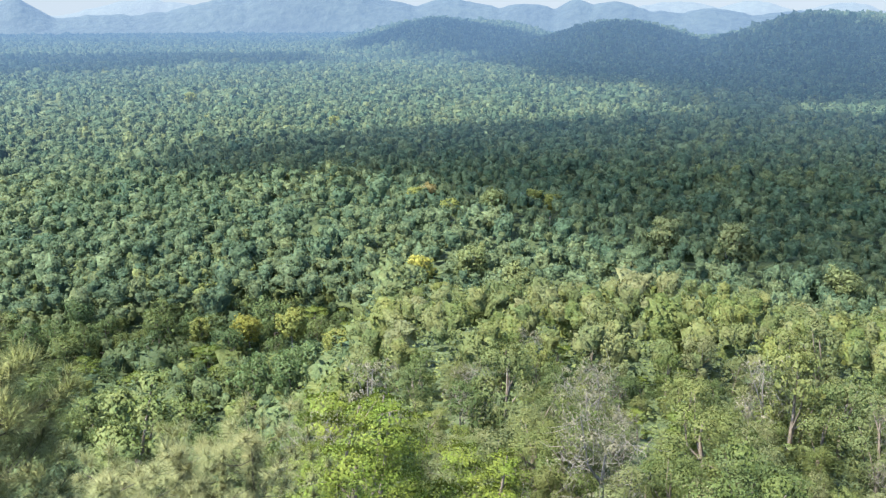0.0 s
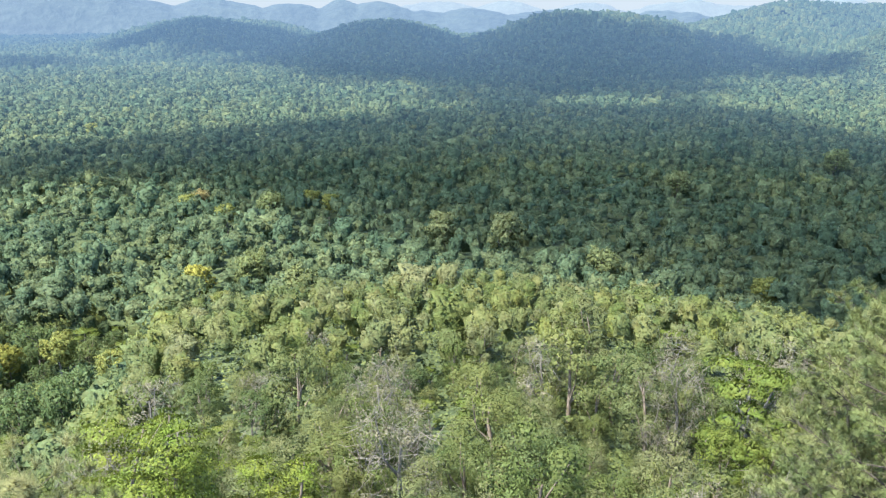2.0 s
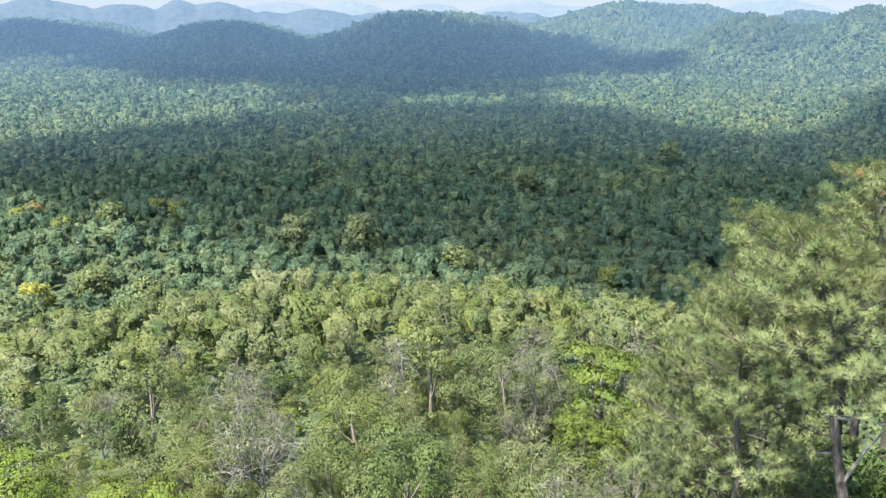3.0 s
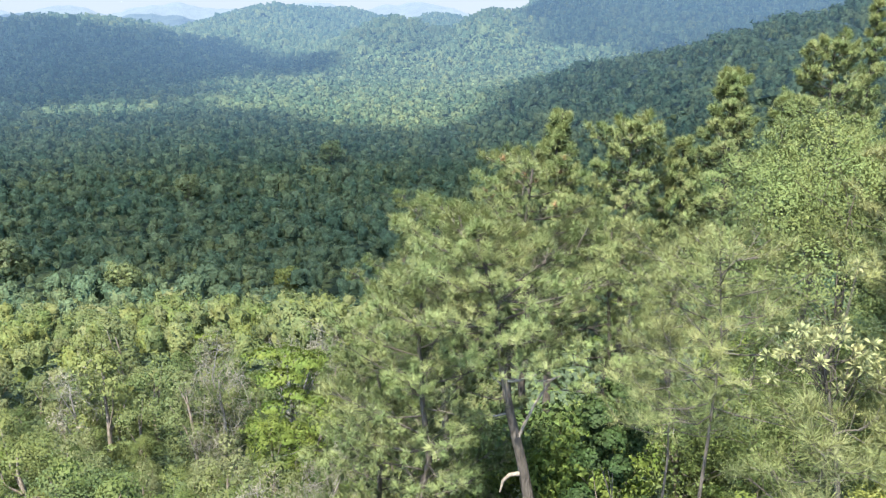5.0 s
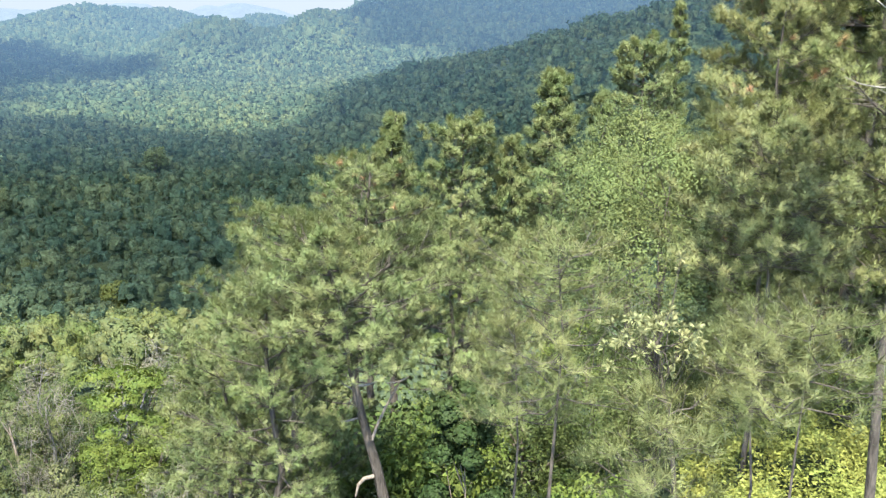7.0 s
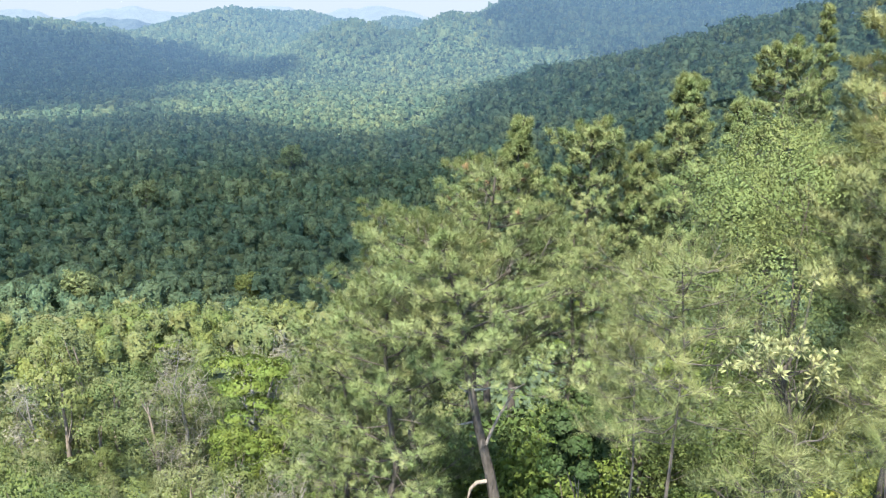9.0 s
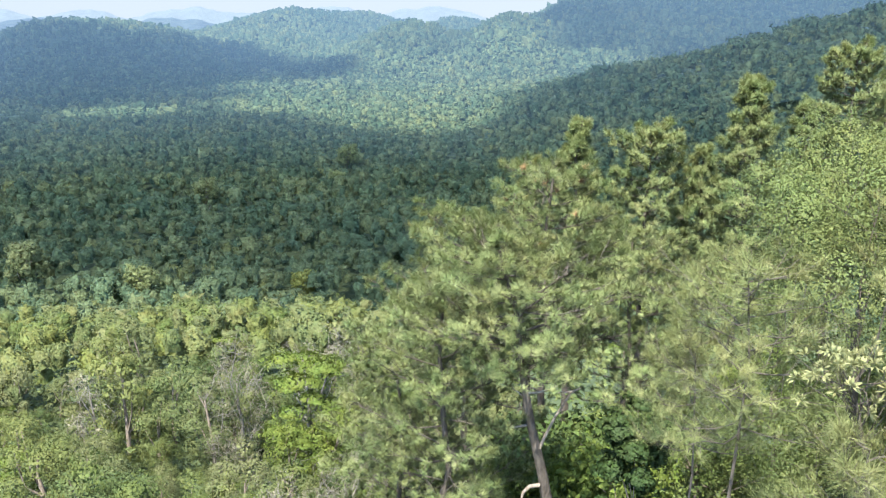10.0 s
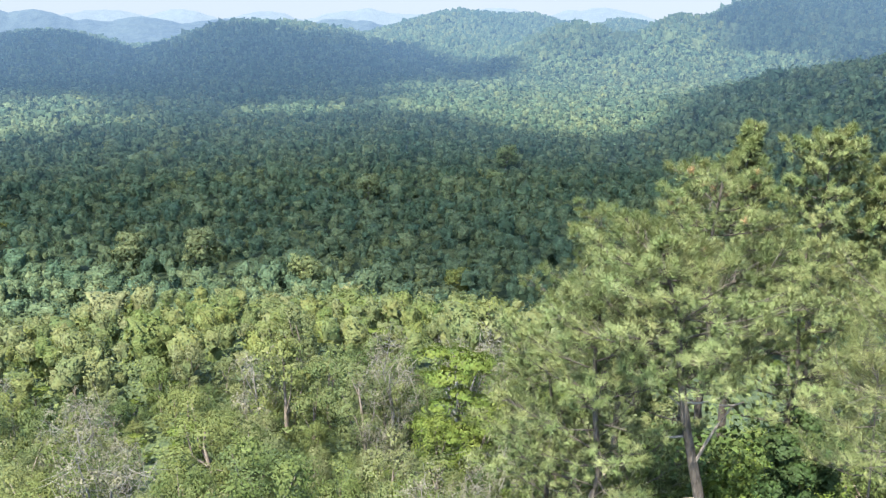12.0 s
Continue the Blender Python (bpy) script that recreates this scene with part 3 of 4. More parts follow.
# ---- trees and shrubs that stand as things ----
def broadleaf(name, seed, tall, wide, count, leaf, material, bark, low=0.3, clumps=18, layered=False, twigs=0, thick=0.0):
    """A tree with a tapered trunk, limbs and a crown of leaf clumps, at the origin."""
    g = np.random.default_rng(seed)
    tree = new(name)
    lean = g.uniform(-0.08, 0.08, 2) * tall
    trunk = [np.array([lean[0] * s * s, lean[1] * s * s, tall * s * 0.8 - 0.6]) + np.append(g.normal(0, 0.02 * tall * s, 2), 0) for s in np.linspace(0, 1, 6)]
    thick = thick or 0.022 * tall + 0.03
    limbs = [(trunk, [thick * (1 - 0.75 * s) for s in np.linspace(0, 1, 6)], 5)]
    centres, sizes = [], []
    for k in range(clumps):
        a, u = k * 2.4 + g.uniform(-0.5, 0.5), (k + 0.5) / clumps
        h = low + (1 - low) * (1 - u ** 1.4) * g.uniform(0.78, 1.0)
        bulge = math.sin(math.pi * min(1, (1.02 - h) / (1.02 - low) * 0.62 + 0.10))
        d = wide * (0.25 + 0.6 * bulge) * g.uniform(0.55, 1.0)
        size = wide * g.uniform(0.32, 0.48) * (0.72 if layered else 1.0)
        c = np.array([math.cos(a) * d + lean[0] * h, math.sin(a) * d + lean[1] * h, tall * h - size * 0.7])
        centres.append(c)
        sizes.append(size)
        start = np.array(trunk[min(5, max(1, int(h * 4.2)))])
        mid = (start + c) / 2 + g.normal(0, 0.12 * wide, 3)
        if k % 3 == 0:
            limbs.append(([start, mid, c + (c - start) * 0.05], [thick * 0.38, thick * 0.24, thick * 0.1], 4 if count > 4000 else 3))
    for k in range(twigs):
        c = centres[k % clumps]
        d = unit(g.normal(0, 1, 3) + (0, 0, 0.5)) * sizes[k % clumps]
        c = c + g.normal(0, 0.35, 3) * sizes[k % clumps]
        limbs.append(([c - d * 0.3, c + d * 0.5 + g.normal(0, 0.05, 3), c + d * g.uniform(0.7, 1.1)], [0.009, 0.006, 0.002], 3))
    put("trunk", tubes("trunk", limbs), bark, tree)
    share = np.array(sizes) ** 2
    which = np.repeat(g.choice(clumps, clumps * (16 if count > 4000 else 9), p=share / share.sum()), 1)
    d = unit(g.normal(0, 1, (len(which), 3)) + (0, 0, 0.3))
    squash = np.array([1.3, 1.3, 0.26]) if layered else np.array([1.0, 1.0, 0.9])
    big = np.array(sizes)[which][:, None]
    tips = np.array(centres)[which] + d * big * squash * g.uniform(0.70, 0.95, (len(which), 1))
    small = big * g.uniform(0.24, 0.42, (len(which), 1)) * (1.15 if layered else 1.0)
    pick = g.integers(0, len(which), count)
    n = unit(g.normal(0, 0.75, (count, 3)) + (0, 0, 0.25) + d[pick] * 0.8)
    at = tips[pick] + n * small[pick] * g.uniform(0.7, 1.05, (count, 1)) * ((1.2, 1.2, 0.34) if layered else (1.0, 1.0, 0.9))
    face = unit(n + d[pick] * 0.4 + (0, 0, 0.1))
    middle = np.array([lean[0] * 0.6, lean[1] * 0.6, tall * (low + 0.35 * (1 - low))])
    bend = unit(n * 0.75 + d[pick] * 0.35 + unit(at - middle) * 0.40 + (0, 0, 0.5 if layered else 0.12) + g.normal(0, 0.08, n.shape))
    flesh = leaves(at, face, leaf, g, 0.32, 0.42)
    if twigs < 140:
        # broad inner foliage that closes the crown
        inner = int(count * 0.6)
        share = np.array(sizes) ** 2
        pick = g.choice(clumps, inner, p=share / share.sum())
        n = unit(g.normal(0, 1, (inner, 3)) + (0, 0, 0.25))
        at = np.array(centres)[pick] + n * np.array(sizes)[pick][:, None] * squash * g.uniform(0.55, 0.80, (inner, 1))
        flesh = np.concatenate([flesh, leaves(at, n, leaf * 1.45, g, 0.3, 0.5)])
        bend = np.concatenate([bend, unit(n * 0.6 + unit(at - middle) * 0.8 + g.normal(0, 0.06, n.shape))])
    put("crown", soup("crown", flesh, None, bend), material, tree)
    return tree


def tufts(at, axis, outward, count, length, width, g, open_=0.9):
    """Sprays of needles: count thin triangles round each place, along its axis. outward: the way out of the tree's crown."""
    at, axis = np.repeat(at, count, 0), np.repeat(unit(axis), count, 0)
    n = len(at)
    d = unit(axis + g.normal(0, open_ * 0.58, (n, 3)))
    d = unit(d - np.array([0, 0, 0.10]))
    base = at - axis * g.uniform(0, 0.30, (n, 1)) * length
    side = unit(np.cross(d, g.normal(0, 1, (n, 3)))) * width
    tip = base + d * length * g.uniform(0.8, 1.2, (n, 1))
    bend = unit(d * 0.28 + axis * 0.40 + np.repeat(unit(outward), count, 0) * 0.50 + (0, 0, 0.32))
    return np.stack([base + side, base - side, tip], 1), np.repeat(bend[:, None, :], 3, 1)


def pine(name, seed, tall, wide, crown, needle=NEEDLE, form="cone", lean=(0, 0), branches=26, sprays=11, needles=26, length=0.24, width=0.007, thick=0.0, split=False, brown=0, bare=0, stubs=(), spread=0.9):
    """A pine at the origin. crown: height where the live crown begins. form: cone, dome or umbrella. split: branches as parts of their own."""
    g = np.random.default_rng(seed)
    tree = new(name)
    thick = thick or 0.012 * tall + 0.03
    steps = np.linspace(0, 1, 9)
    trunk = np.array([[lean[0] * s ** 1.3, lean[1] * s ** 1.3, tall * s - 0.5 * (1 - s)] for s in steps]) + np.append(g.normal(0, 0.006 * tall, (9, 2)), np.zeros((9, 1)), 1)
    trunk[0, :2] = 0
    wood = [(trunk, [thick * (1 - 0.82 * s) for s in steps], 9)]
    places, axes, parts = [], [], []
    sprays, needles, width, spread = int(sprays * 2.4), int(needles * 1.5), width * 0.9, spread * 1.1
    for k in range(branches + bare):
        dead = k >= branches
        u = ((k + 0.5) / branches) if not dead else g.uniform(-0.45, -0.05)
        h = crown + (tall - crown) * min(u, 0.985)
        a = k * 2.4 + g.uniform(-0.4, 0.4)
        v = max(u, 0.02)
        if form == "cone":
            reach = wide * (1.04 - v) ** 0.75 * min(1, 0.55 + v * 2.5)
        elif form == "dome":
            reach = wide * math.sqrt(max(0.04, 1 - (v * 1.02 - 0.25) ** 2 / 0.64))
        else:
            reach = wide * (0.45 + 0.55 * math.sin(min(1.0, v * 1.15) * math.pi))
        reach *= g.uniform(0.72, 1.12) * (0.55 if dead else 1)
        start = np.array([np.interp(h, trunk[:, 2], trunk[:, i]) for i in range(3)])
        d = np.array([math.cos(a), math.sin(a), 0])
        lift = g.uniform(-0.10, 0.30) + 0.35 * u
        way = np.array([start + d * reach * s + np.array([0, 0, reach * (lift * s - 0.22 * s * (1 - s) + 0.10 * s ** 3)]) + g.normal(0, 0.03 * reach, 3) * (s > 0) for s in np.linspace(0, 1, 5)])
        r0 = max(0.010, thick * 0.20 * (1 - 0.5 * max(u, 0)))
        limb = (way, [r0, r0 * 0.8, r0 * 0.62, r0 * 0.42, r0 * 0.2], 5)
        extra = []
        if not dead:
            for s in (0.05, 0.12):
                places.append(start + (way[1] - start) * 4 * s + g.normal(0, 0.06, 3))
                axes.append(d + np.array([0, 0, g.uniform(-0.4, 0.9)]))
            for j in range(sprays):
                s = 0.16 + 0.84 * (j + g.uniform(0, 1)) / sprays
                p = np.array([np.interp(s, np.linspace(0, 1, 5), way[:, i]) for i in range(3)])
                out = np.cross(d, (0, 0, 1)) * g.choice([-1, 1]) * g.uniform(0.2, 1.0) + d * 0.5 + np.array([0, 0, g.uniform(0.0, 0.7)])
                q = p + unit(out) * reach * 0.50 * (1.15 - s * 0.9) * g.uniform(0.25, 1.0) + unit(out) * 0.10 + np.array([0, 0, g.uniform(-0.12, 0.12)])
                if j == sprays - 1:
                    q, out = way[-1], way[-1] - way[-2] + np.array([0, 0, 0.1])
                extra.append(([p, q], [r0 * 0.35, 0.004], 3))
                places.append(q)
                axes.append(unit(out) * 0.8 + np.array([0, 0, 0.75]))
        parts.append([limb] + extra)
    places.append(trunk[-1])
    axes.append(np.array([0, 0, 1.0]))
    if split:
        put("trunk", tubes("trunk", wood), PINE_BARK, tree)
        for k, limbs in enumerate(parts):
            put("branch", tubes("branch", limbs), DEAD if k >= branches else PINE_BARK, tree, "bare grey branch" if k >= branches else "")
    else:
        put("trunk", tubes("trunk", wood + [l for limbs in parts for l in limbs]), PINE_BARK, tree)
    for points, radii in stubs:
        put("bare_limb", tubes("bare_limb", [(points, radii, 7)]), BARK, tree, "bare pale grey limb")
    places, axes = np.array(places), np.array(axes)
    old = g.uniform(0, 1, len(places)) < brown
    tone = np.repeat(g.uniform(0, 1, int((~old).sum())), needles)
    heart = np.array([lean[0] * 0.7, lean[1] * 0.7, crown + 0.45 * (tall - crown)])
    outward = unit((places - heart) * (1, 1, 0.7 * wide / max(0.5 * (tall - crown), 0.1)))
    co, bend = tufts(places[~old], axes[~old], outward[~old], needles, length, width, g, spread)
    put("needles", soup("needles", co, tone, bend), needle, tree)
    if old.any():
        co, bend = tufts(places[old], axes[old], outward[old], needles, length * 0.9, width, g)
        put("dead_needles", soup("dead_needles", co, None, bend), BROWN_NEEDLE, tree, "rust-brown dead needles")
    return tree


def stand(tree, az, r, label, category="tree", group="", turn=0.0, sink=0.0, scale=1.0):
    p = spot(az, r)
    tree.matrix_basis = pose(p.x, p.y, p.z - sink, 0, 0, turn) @ Matrix.Diagonal((scale, scale, scale, 1))
    return tagged(tree, label, category, group)


def pine_at(az, r, top, *, label, seed, wide, crown, **more):
    """A pine whose tip is at height top; crown: the height where its crown begins."""
    base = spot(az, r).z
    tree = pine("pine_tree", seed, top - base, wide, crown - base, **more)
    return stand(tree, az, r, label, "pine tree", "pines beside the lookout")


# pines on the slope beside the lookout
STARRY = foliage("pale_pine_needles", [(0.0, (0.150, 0.172, 0.080)), (1.0, (0.205, 0.224, 0.112))], "tone", through=0.3, spread=0.2, contrast=0.1)
pine_at(54.6, 16.6, -4.3, seed=101, wide=2.4, crown=-7.0, form="umbrella", lean=(-1.0, 1.3), branches=30, sprays=14, needles=46, length=0.21, width=0.005, thick=0.19, split=True, bare=4,
        stubs=[([(-0.48, 0.62, 5.1), (-0.40, 0.50, 5.5), (-0.30, 0.36, 5.9), (-0.12, 0.10, 6.5)], [0.036, 0.034, 0.028, 0.016]), ([(0.0, -0.05, 6.6), (-0.12, 0.10, 6.5), (-0.26, 0.32, 6.46)], [0.012, 0.028, 0.012]),
               ([(-0.44, 0.57, 4.32), (-0.58, 0.74, 4.28), (-0.66, 0.84, 4.14), (-0.70, 0.89, 3.86)], [0.05, 0.045, 0.036, 0.018])],
        label="leaning pine with a broad flat crown and bare forked limbs")
pine_at(45.0, 17.5, -5.6, seed=102, wide=2.3, crown=-12.5, form="dome", branches=40, sprays=12, needles=46, length=0.21, width=0.005, label="dense olive-green pine with branches down to the scrub")
pine_at(42.0, 19.5, -8.0, seed=113, wide=2.2, crown=-14.0, form="dome", branches=34, sprays=11, needles=46, length=0.21, width=0.005, label="rounded olive-green pine above the scrub")
pine_at(52.6, 24.6, -4.3, seed=103, wide=2.7, crown=-9.5, form="dome", branches=38, sprays=12, needles=44, length=0.21, width=0.006, split=False, brown=0.02, bare=3, label="bushy pine with a few brown tips and bare twigs")
pine_at(46.8, 26.0, -6.0, seed=104, wide=2.9, crown=-12, form="dome", branches=36, sprays=12, needles=44, length=0.21, width=0.006, label="bushy olive-green pine on the slope")
pine_at(58.0, 25.5, -6.2, seed=105, wide=2.4, crown=-12, form="dome", branches=34, sprays=12, needles=44, length=0.21, width=0.006, label="bushy olive-green pine behind the leaning one")
pine_at(51.2, 29.0, -4.6, seed=106, wide=1.2, crown=-10, form="cone", branches=24, sprays=9, needles=24, length=0.26, width=0.009, needle=YOUNG_LIT_NEEDLE, label="slim young pine with yellow-green tips")
pine_at(54.4, 38.0, -4.3, seed=107, wide=2.3, crown=-14, form="cone", branches=54, sprays=11, needles=22, length=0.30, width=0.018, label="slim pointed pine on the slope")
pine_at(59.1, 42.0, -5.2, seed=108, wide=2.9, crown=-14, form="dome", branches=48, sprays=12, needles=22, length=0.30, width=0.018, label="round-topped pine on the slope")
pine_at(65.1, 45.0, -2.9, seed=109, wide=3.7, crown=-15, form="cone", branches=70, sprays=12, needles=22, length=0.30, width=0.018, label="tall pointed pine standing over the slope")
pine_at(62.4, 43.0, -6.0, seed=110, wide=2.2, crown=-14, form="cone", branches=40, sprays=9, needles=22, length=0.30, width=0.018, label="slender pine with a straight bare trunk below")
pine_at(70.8, 50.0, -1.6, seed=111, wide=2.8, crown=-14, form="dome", branches=70, sprays=12, needles=22, length=0.30, width=0.018, label="tall dense pine standing over the slope")
pine_at(68.2, 48.0, -4.2, seed=112, wide=2.2, crown=-14, form="cone", branches=40, sprays=9, needles=22, length=0.30, width=0.018, label="narrow pine beside the tall dense one")
pine_at(72.6, 55.0, 0.6, seed=114, wide=1.6, crown=-14, form="cone", branches=56, sprays=8, needles=22, length=0.30, width=0.018, label="tall narrow spire-shaped pine")
# tall pines with the paler needle colour have sunlight painted in by it
pine_at(78.4, 21.5, 2.2, seed=115, needle=YOUNG_LIT_NEEDLE, wide=2.15, crown=-8.0, form="dome", branches=50, sprays=17, needles=44, length=0.21, width=0.0052, split=True, thick=0.075, brown=0.03, bare=3, label="large spreading pine with some rust-brown tips")
pine_at(83.8, 24.0, 2.5, seed=116, needle=YOUNG_LIT_NEEDLE, wide=3.4, crown=-8.0, form="dome", branches=48, sprays=16, needles=44, length=0.21, width=0.006, brown=0.012, label="tall pine with grey-green sprays")
pine_at(76.0, 28.0, -4.4, seed=125, wide=2.2, crown=-9.0, form="dome", branches=36, sprays=12, needles=44, length=0.21, width=0.006, label="bushy young pine among taller ones")
pine_at(78.6, 17.0, -1.9, seed=126, wide=2.3, crown=-4.8, form="dome", branches=40, sprays=13, needles=44, length=0.20, width=0.0048, thick=0.07, needle=YOUNG_LIT_NEEDLE, label="bright bushy pine before the spreading one")
pine_at(78.5, 27.5, 1.4, seed=128, needle=YOUNG_LIT_NEEDLE, wide=2.7, crown=-7.0, form="dome", branches=44, sprays=13, needles=40, length=0.21, width=0.0085, label="dense olive-green pine behind the spreading one")
pine_at(82.5, 29.0, 1.0, seed=129, wide=3.0, crown=-8.0, form="dome", branches=44, sprays=13, needles=40, length=0.21, width=0.0085, label="dense olive-green pine deep in the stand")
pine_at(88.0, 18.0, 3.0, seed=117, needle=YOUNG_LIT_NEEDLE, wide=3.0, crown=-5.0, form="dome", branches=40, sprays=14, needles=44, length=0.21, width=0.006, label="tall pine with a spreading crown")
pine_at(86.4, 11.6, 4.2, seed=118, wide=1.9, crown=0.7, form="dome", lean=(0.15, 0.35), branches=22, sprays=9, needles=34, length=0.20, width=0.0035, thick=0.085, split=True, brown=0.03, bare=6, label="thin leaning pine with bare side twigs")
pine_at(80.9, 8.3, -2.75, seed=119, wide=1.05, crown=-3.75, form="dome", branches=18, sprays=5, needles=34, length=0.17, width=0.0018, thick=0.035, split=True, needle=YOUNG_LIT_NEEDLE, label="young pine with long pale needle sprays")
pine_at(78.2, 8.4, -2.95, seed=120, wide=0.72, crown=-3.9, form="dome", branches=18, sprays=5, needles=34, length=0.17, width=0.0018, thick=0.035, split=True, needle=YOUNG_LIT_NEEDLE, label="young pine with long drooping needle sprays")
pine_at(64.6, 9.2, -2.35, seed=121, wide=1.15, crown=-4.4, form="dome", branches=26, sprays=5, needles=34, length=0.17, width=0.0018, thick=0.045, split=True, needle=YOUNG_LIT_NEEDLE, label="young pine with feathery pale green sprays")
pine_at(71.4, 6.7, -2.98, seed=131, wide=0.7, crown=-5.2, form="dome", branches=20, sprays=5, needles=34, length=0.19, width=0.0017, thick=0.03, split=True, needle=YOUNG_LIT_NEEDLE, label="young pine with starry pale sprays on bare twigs", bare=4)
pine_at(62.0, 11.0, -3.9, seed=132, wide=0.8, crown=-5.6, form="dome", branches=20, sprays=5, needles=34, length=0.19, width=0.0020, thick=0.04, split=True, needle=YOUNG_LIT_NEEDLE, label="young pine with feathery yellow-green sprays")
for az, r, top, seed, wide in ((-23.5, 13.0, -7.0, 122, 1.5), (-18.6, 13.6, -7.1, 127, 1.4), (-14.0, 13.4, -6.9, 123, 1.4)):
    pine_at(az, r, top, seed=seed, wide=wide, crown=-9.4, form="dome", branches=24, sprays=2, needles=95, length=0.26, width=0.0036, thick=0.07, split=True, needle=STARRY, spread=1.3, label="pale young pine with starry needle tufts")
pine_at(-31.0, 9.0, -3.1, seed=124, needle=YOUNG_LIT_NEEDLE, wide=0.9, crown=-6.0, form="dome", branches=26, sprays=8, needles=44, length=0.25, width=0.004, thick=0.06, split=True, label="young olive-green pine at the lookout's edge")

# broadleaf trees with a look of their own
GLOSSY = foliage("glossy_leaves", [(0.0, (0.088, 0.124, 0.020)), (1.0, (0.108, 0.146, 0.024))], through=0.28)
FEATHER = foliage("feathery_leaves", [(0.0, (0.090, 0.122, 0.042)), (1.0, (0.100, 0.130, 0.046))], contrast=0.12, spread=0.15, fine=18.0, through=0.3)
stand(broadleaf("broadleaf_tree", 201, 12.0, 4.2, 100000, 0.036, FEATHER, PINE_BARK, 0.2, 30, twigs=130, thick=0.06), 72.8, 23.5, "light green feathery tree among the pines", "tree", turn=20)
stand(broadleaf("broadleaf_tree", 202, 11.2, 3.0, 20000, 0.058, GLOSSY, BARK, 0.4, 26, True, 40), -5.8, 25.0, "bright green tree with layered sprays and pale limbs", "tree")
stand(broadleaf("broadleaf_tree", 203, 9.0, 2.4, 15000, 0.058, GLOSSY, BARK, 0.4, 22, True, 30), 1.8, 26.5, "bright green tree with layered sprays", "tree")
stand(broadleaf("broadleaf_tree", 204, 12.0, 3.6, 7500, 0.13, BRIGHT, DEAD, 0.2, 20, True, 24), 36.4, 57.0, "glossy green tree with pale limbs above the scrub", "tree")
stand(broadleaf("broadleaf_tree", 205, 16.0, 2.5, 8000, 0.14, FEATHER, BARK, 0.2, 26), -22.2, 42.0, "tall yellow-green tree on the steep slope", "tree")
stand(broadleaf("broadleaf_tree", 206, 17.0, 4.0, 9000, 0.15, SCRUB, BARK, 0.25, 30), 84.0, 30.0, "tall grey-green tree behind the pines", "tree")
stand(broadleaf("broadleaf_tree", 207, 19.0, 4.0, 9000, 0.15, BRIGHT, BARK, 0.25, 30), 88.5, 27.0, "tall yellow-green tree behind the pines", "tree")
stand(broadleaf("shrub", 208, 6.0, 0.8, 9000, 0.06, foliage("dark_leaves", [(0.0, (0.020, 0.040, 0.012)), (1.0, (0.030, 0.052, 0.016))]), BARK, 0.3, 16, thick=0.045), 58.4, 15.2, "dark green shrub with several thin stems", "shrub")

# pale-leaved plant on a leaning dead stem
base = spot(71.0, 8.2)
plant = new("shrub")
g = np.random.default_rng(31)
top = -2.55 - base.z
stem = np.array([[0.9, -0.5, -0.3], [0.75, -0.42, 0.3 * top], [0.5, -0.3, 0.6 * top], [0.25, -0.15, 0.82 * top], [0.0, 0.0, 0.93 * top]])
wood, places, ways = [(stem, [0.036, 0.034, 0.030, 0.024, 0.012], 8)], [], []
for k in range(44):
    a, d = k * 2.4, math.sqrt((k + 0.5) / 44)
    p = stem[3] + (stem[4] - stem[3]) * g.uniform(0.2, 1.0)
    q = np.array([math.cos(a) * d * 0.55, math.sin(a) * d * 0.55, top * 0.93 + 0.30 * (1 - d) + g.uniform(-0.18, 0.15)])
    if k in (22, 27):
        q = np.array([0.22, -0.15, top + 0.20 + 0.02 * (k - 22)])
    wood.append(([p, (p + q) / 2 + g.normal(0, 0.05, 3), q], [0.007, 0.005, 0.002], 4))
    places.append(q)
    ways.append(unit(q - p))
put("stem", tubes("stem", wood), PINE_BARK, plant)
d = unit(np.repeat(np.array(ways), 24, 0) * 0.5 + g.normal(0, 0.6, (44 * 24, 3)) + (0, 0, 0.25))
at = np.repeat(np.array(places), 24, 0) + d * 0.015
side = unit(np.cross(d, g.normal(0, 1, d.shape)))
long = g.uniform(0.05, 0.10, (len(d), 1))
mid, tip = at + d * long * 0.5, at + d * long - np.array([0, 0, 0.012])
put("foliage", soup("foliage", np.concatenate([np.stack([at, mid + side * long * 0.17, tip], 1), np.stack([at, tip, mid - side * long * 0.17], 1)])), PALE, plant)
plant.matrix_basis = pose(*base)
tagged(plant, "pale cream-leaved shrub on a grey leaning stem", "shrub")

# trees of the scrubby slope, from a few models
MODELS, STEEP, FINE, BUSH = [], [], [], []
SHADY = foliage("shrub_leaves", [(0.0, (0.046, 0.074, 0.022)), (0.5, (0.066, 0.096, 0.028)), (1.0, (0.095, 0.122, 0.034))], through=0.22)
for k in range(7):
    MODELS.append((broadleaf("slope_tree", 300 + k, 5.2, 1.8, 3600, 0.082, SCRUB, BARK, 0.03, 15), "olive-green bushy tree on the scrubby slope", 1.0))
for k in range(2):
    MODELS.append((broadleaf("slope_tree", 320 + k, 5.4, 1.7, 3000, 0.082, BRIGHT, BARK, 0.2, 13, True, 6), "fresh green tree on the scrubby slope", 0.35))
for k in range(2):
    MODELS.append((broadleaf("slope_tree", 330 + k, 4.8, 1.6, 1200, 0.085, DRY, DEAD, 0.2, 12, False, 150), "half-bare grey tree with dry twigs on the slope", 0.4))
for k in range(4):
    STEEP.append((broadleaf("hillside_tree", 360 + k, 9.0, 3.3, 2100, 0.215, SCRUB, BARK, 0.15, 20), "olive-green tree on the steep hillside", 1.0))
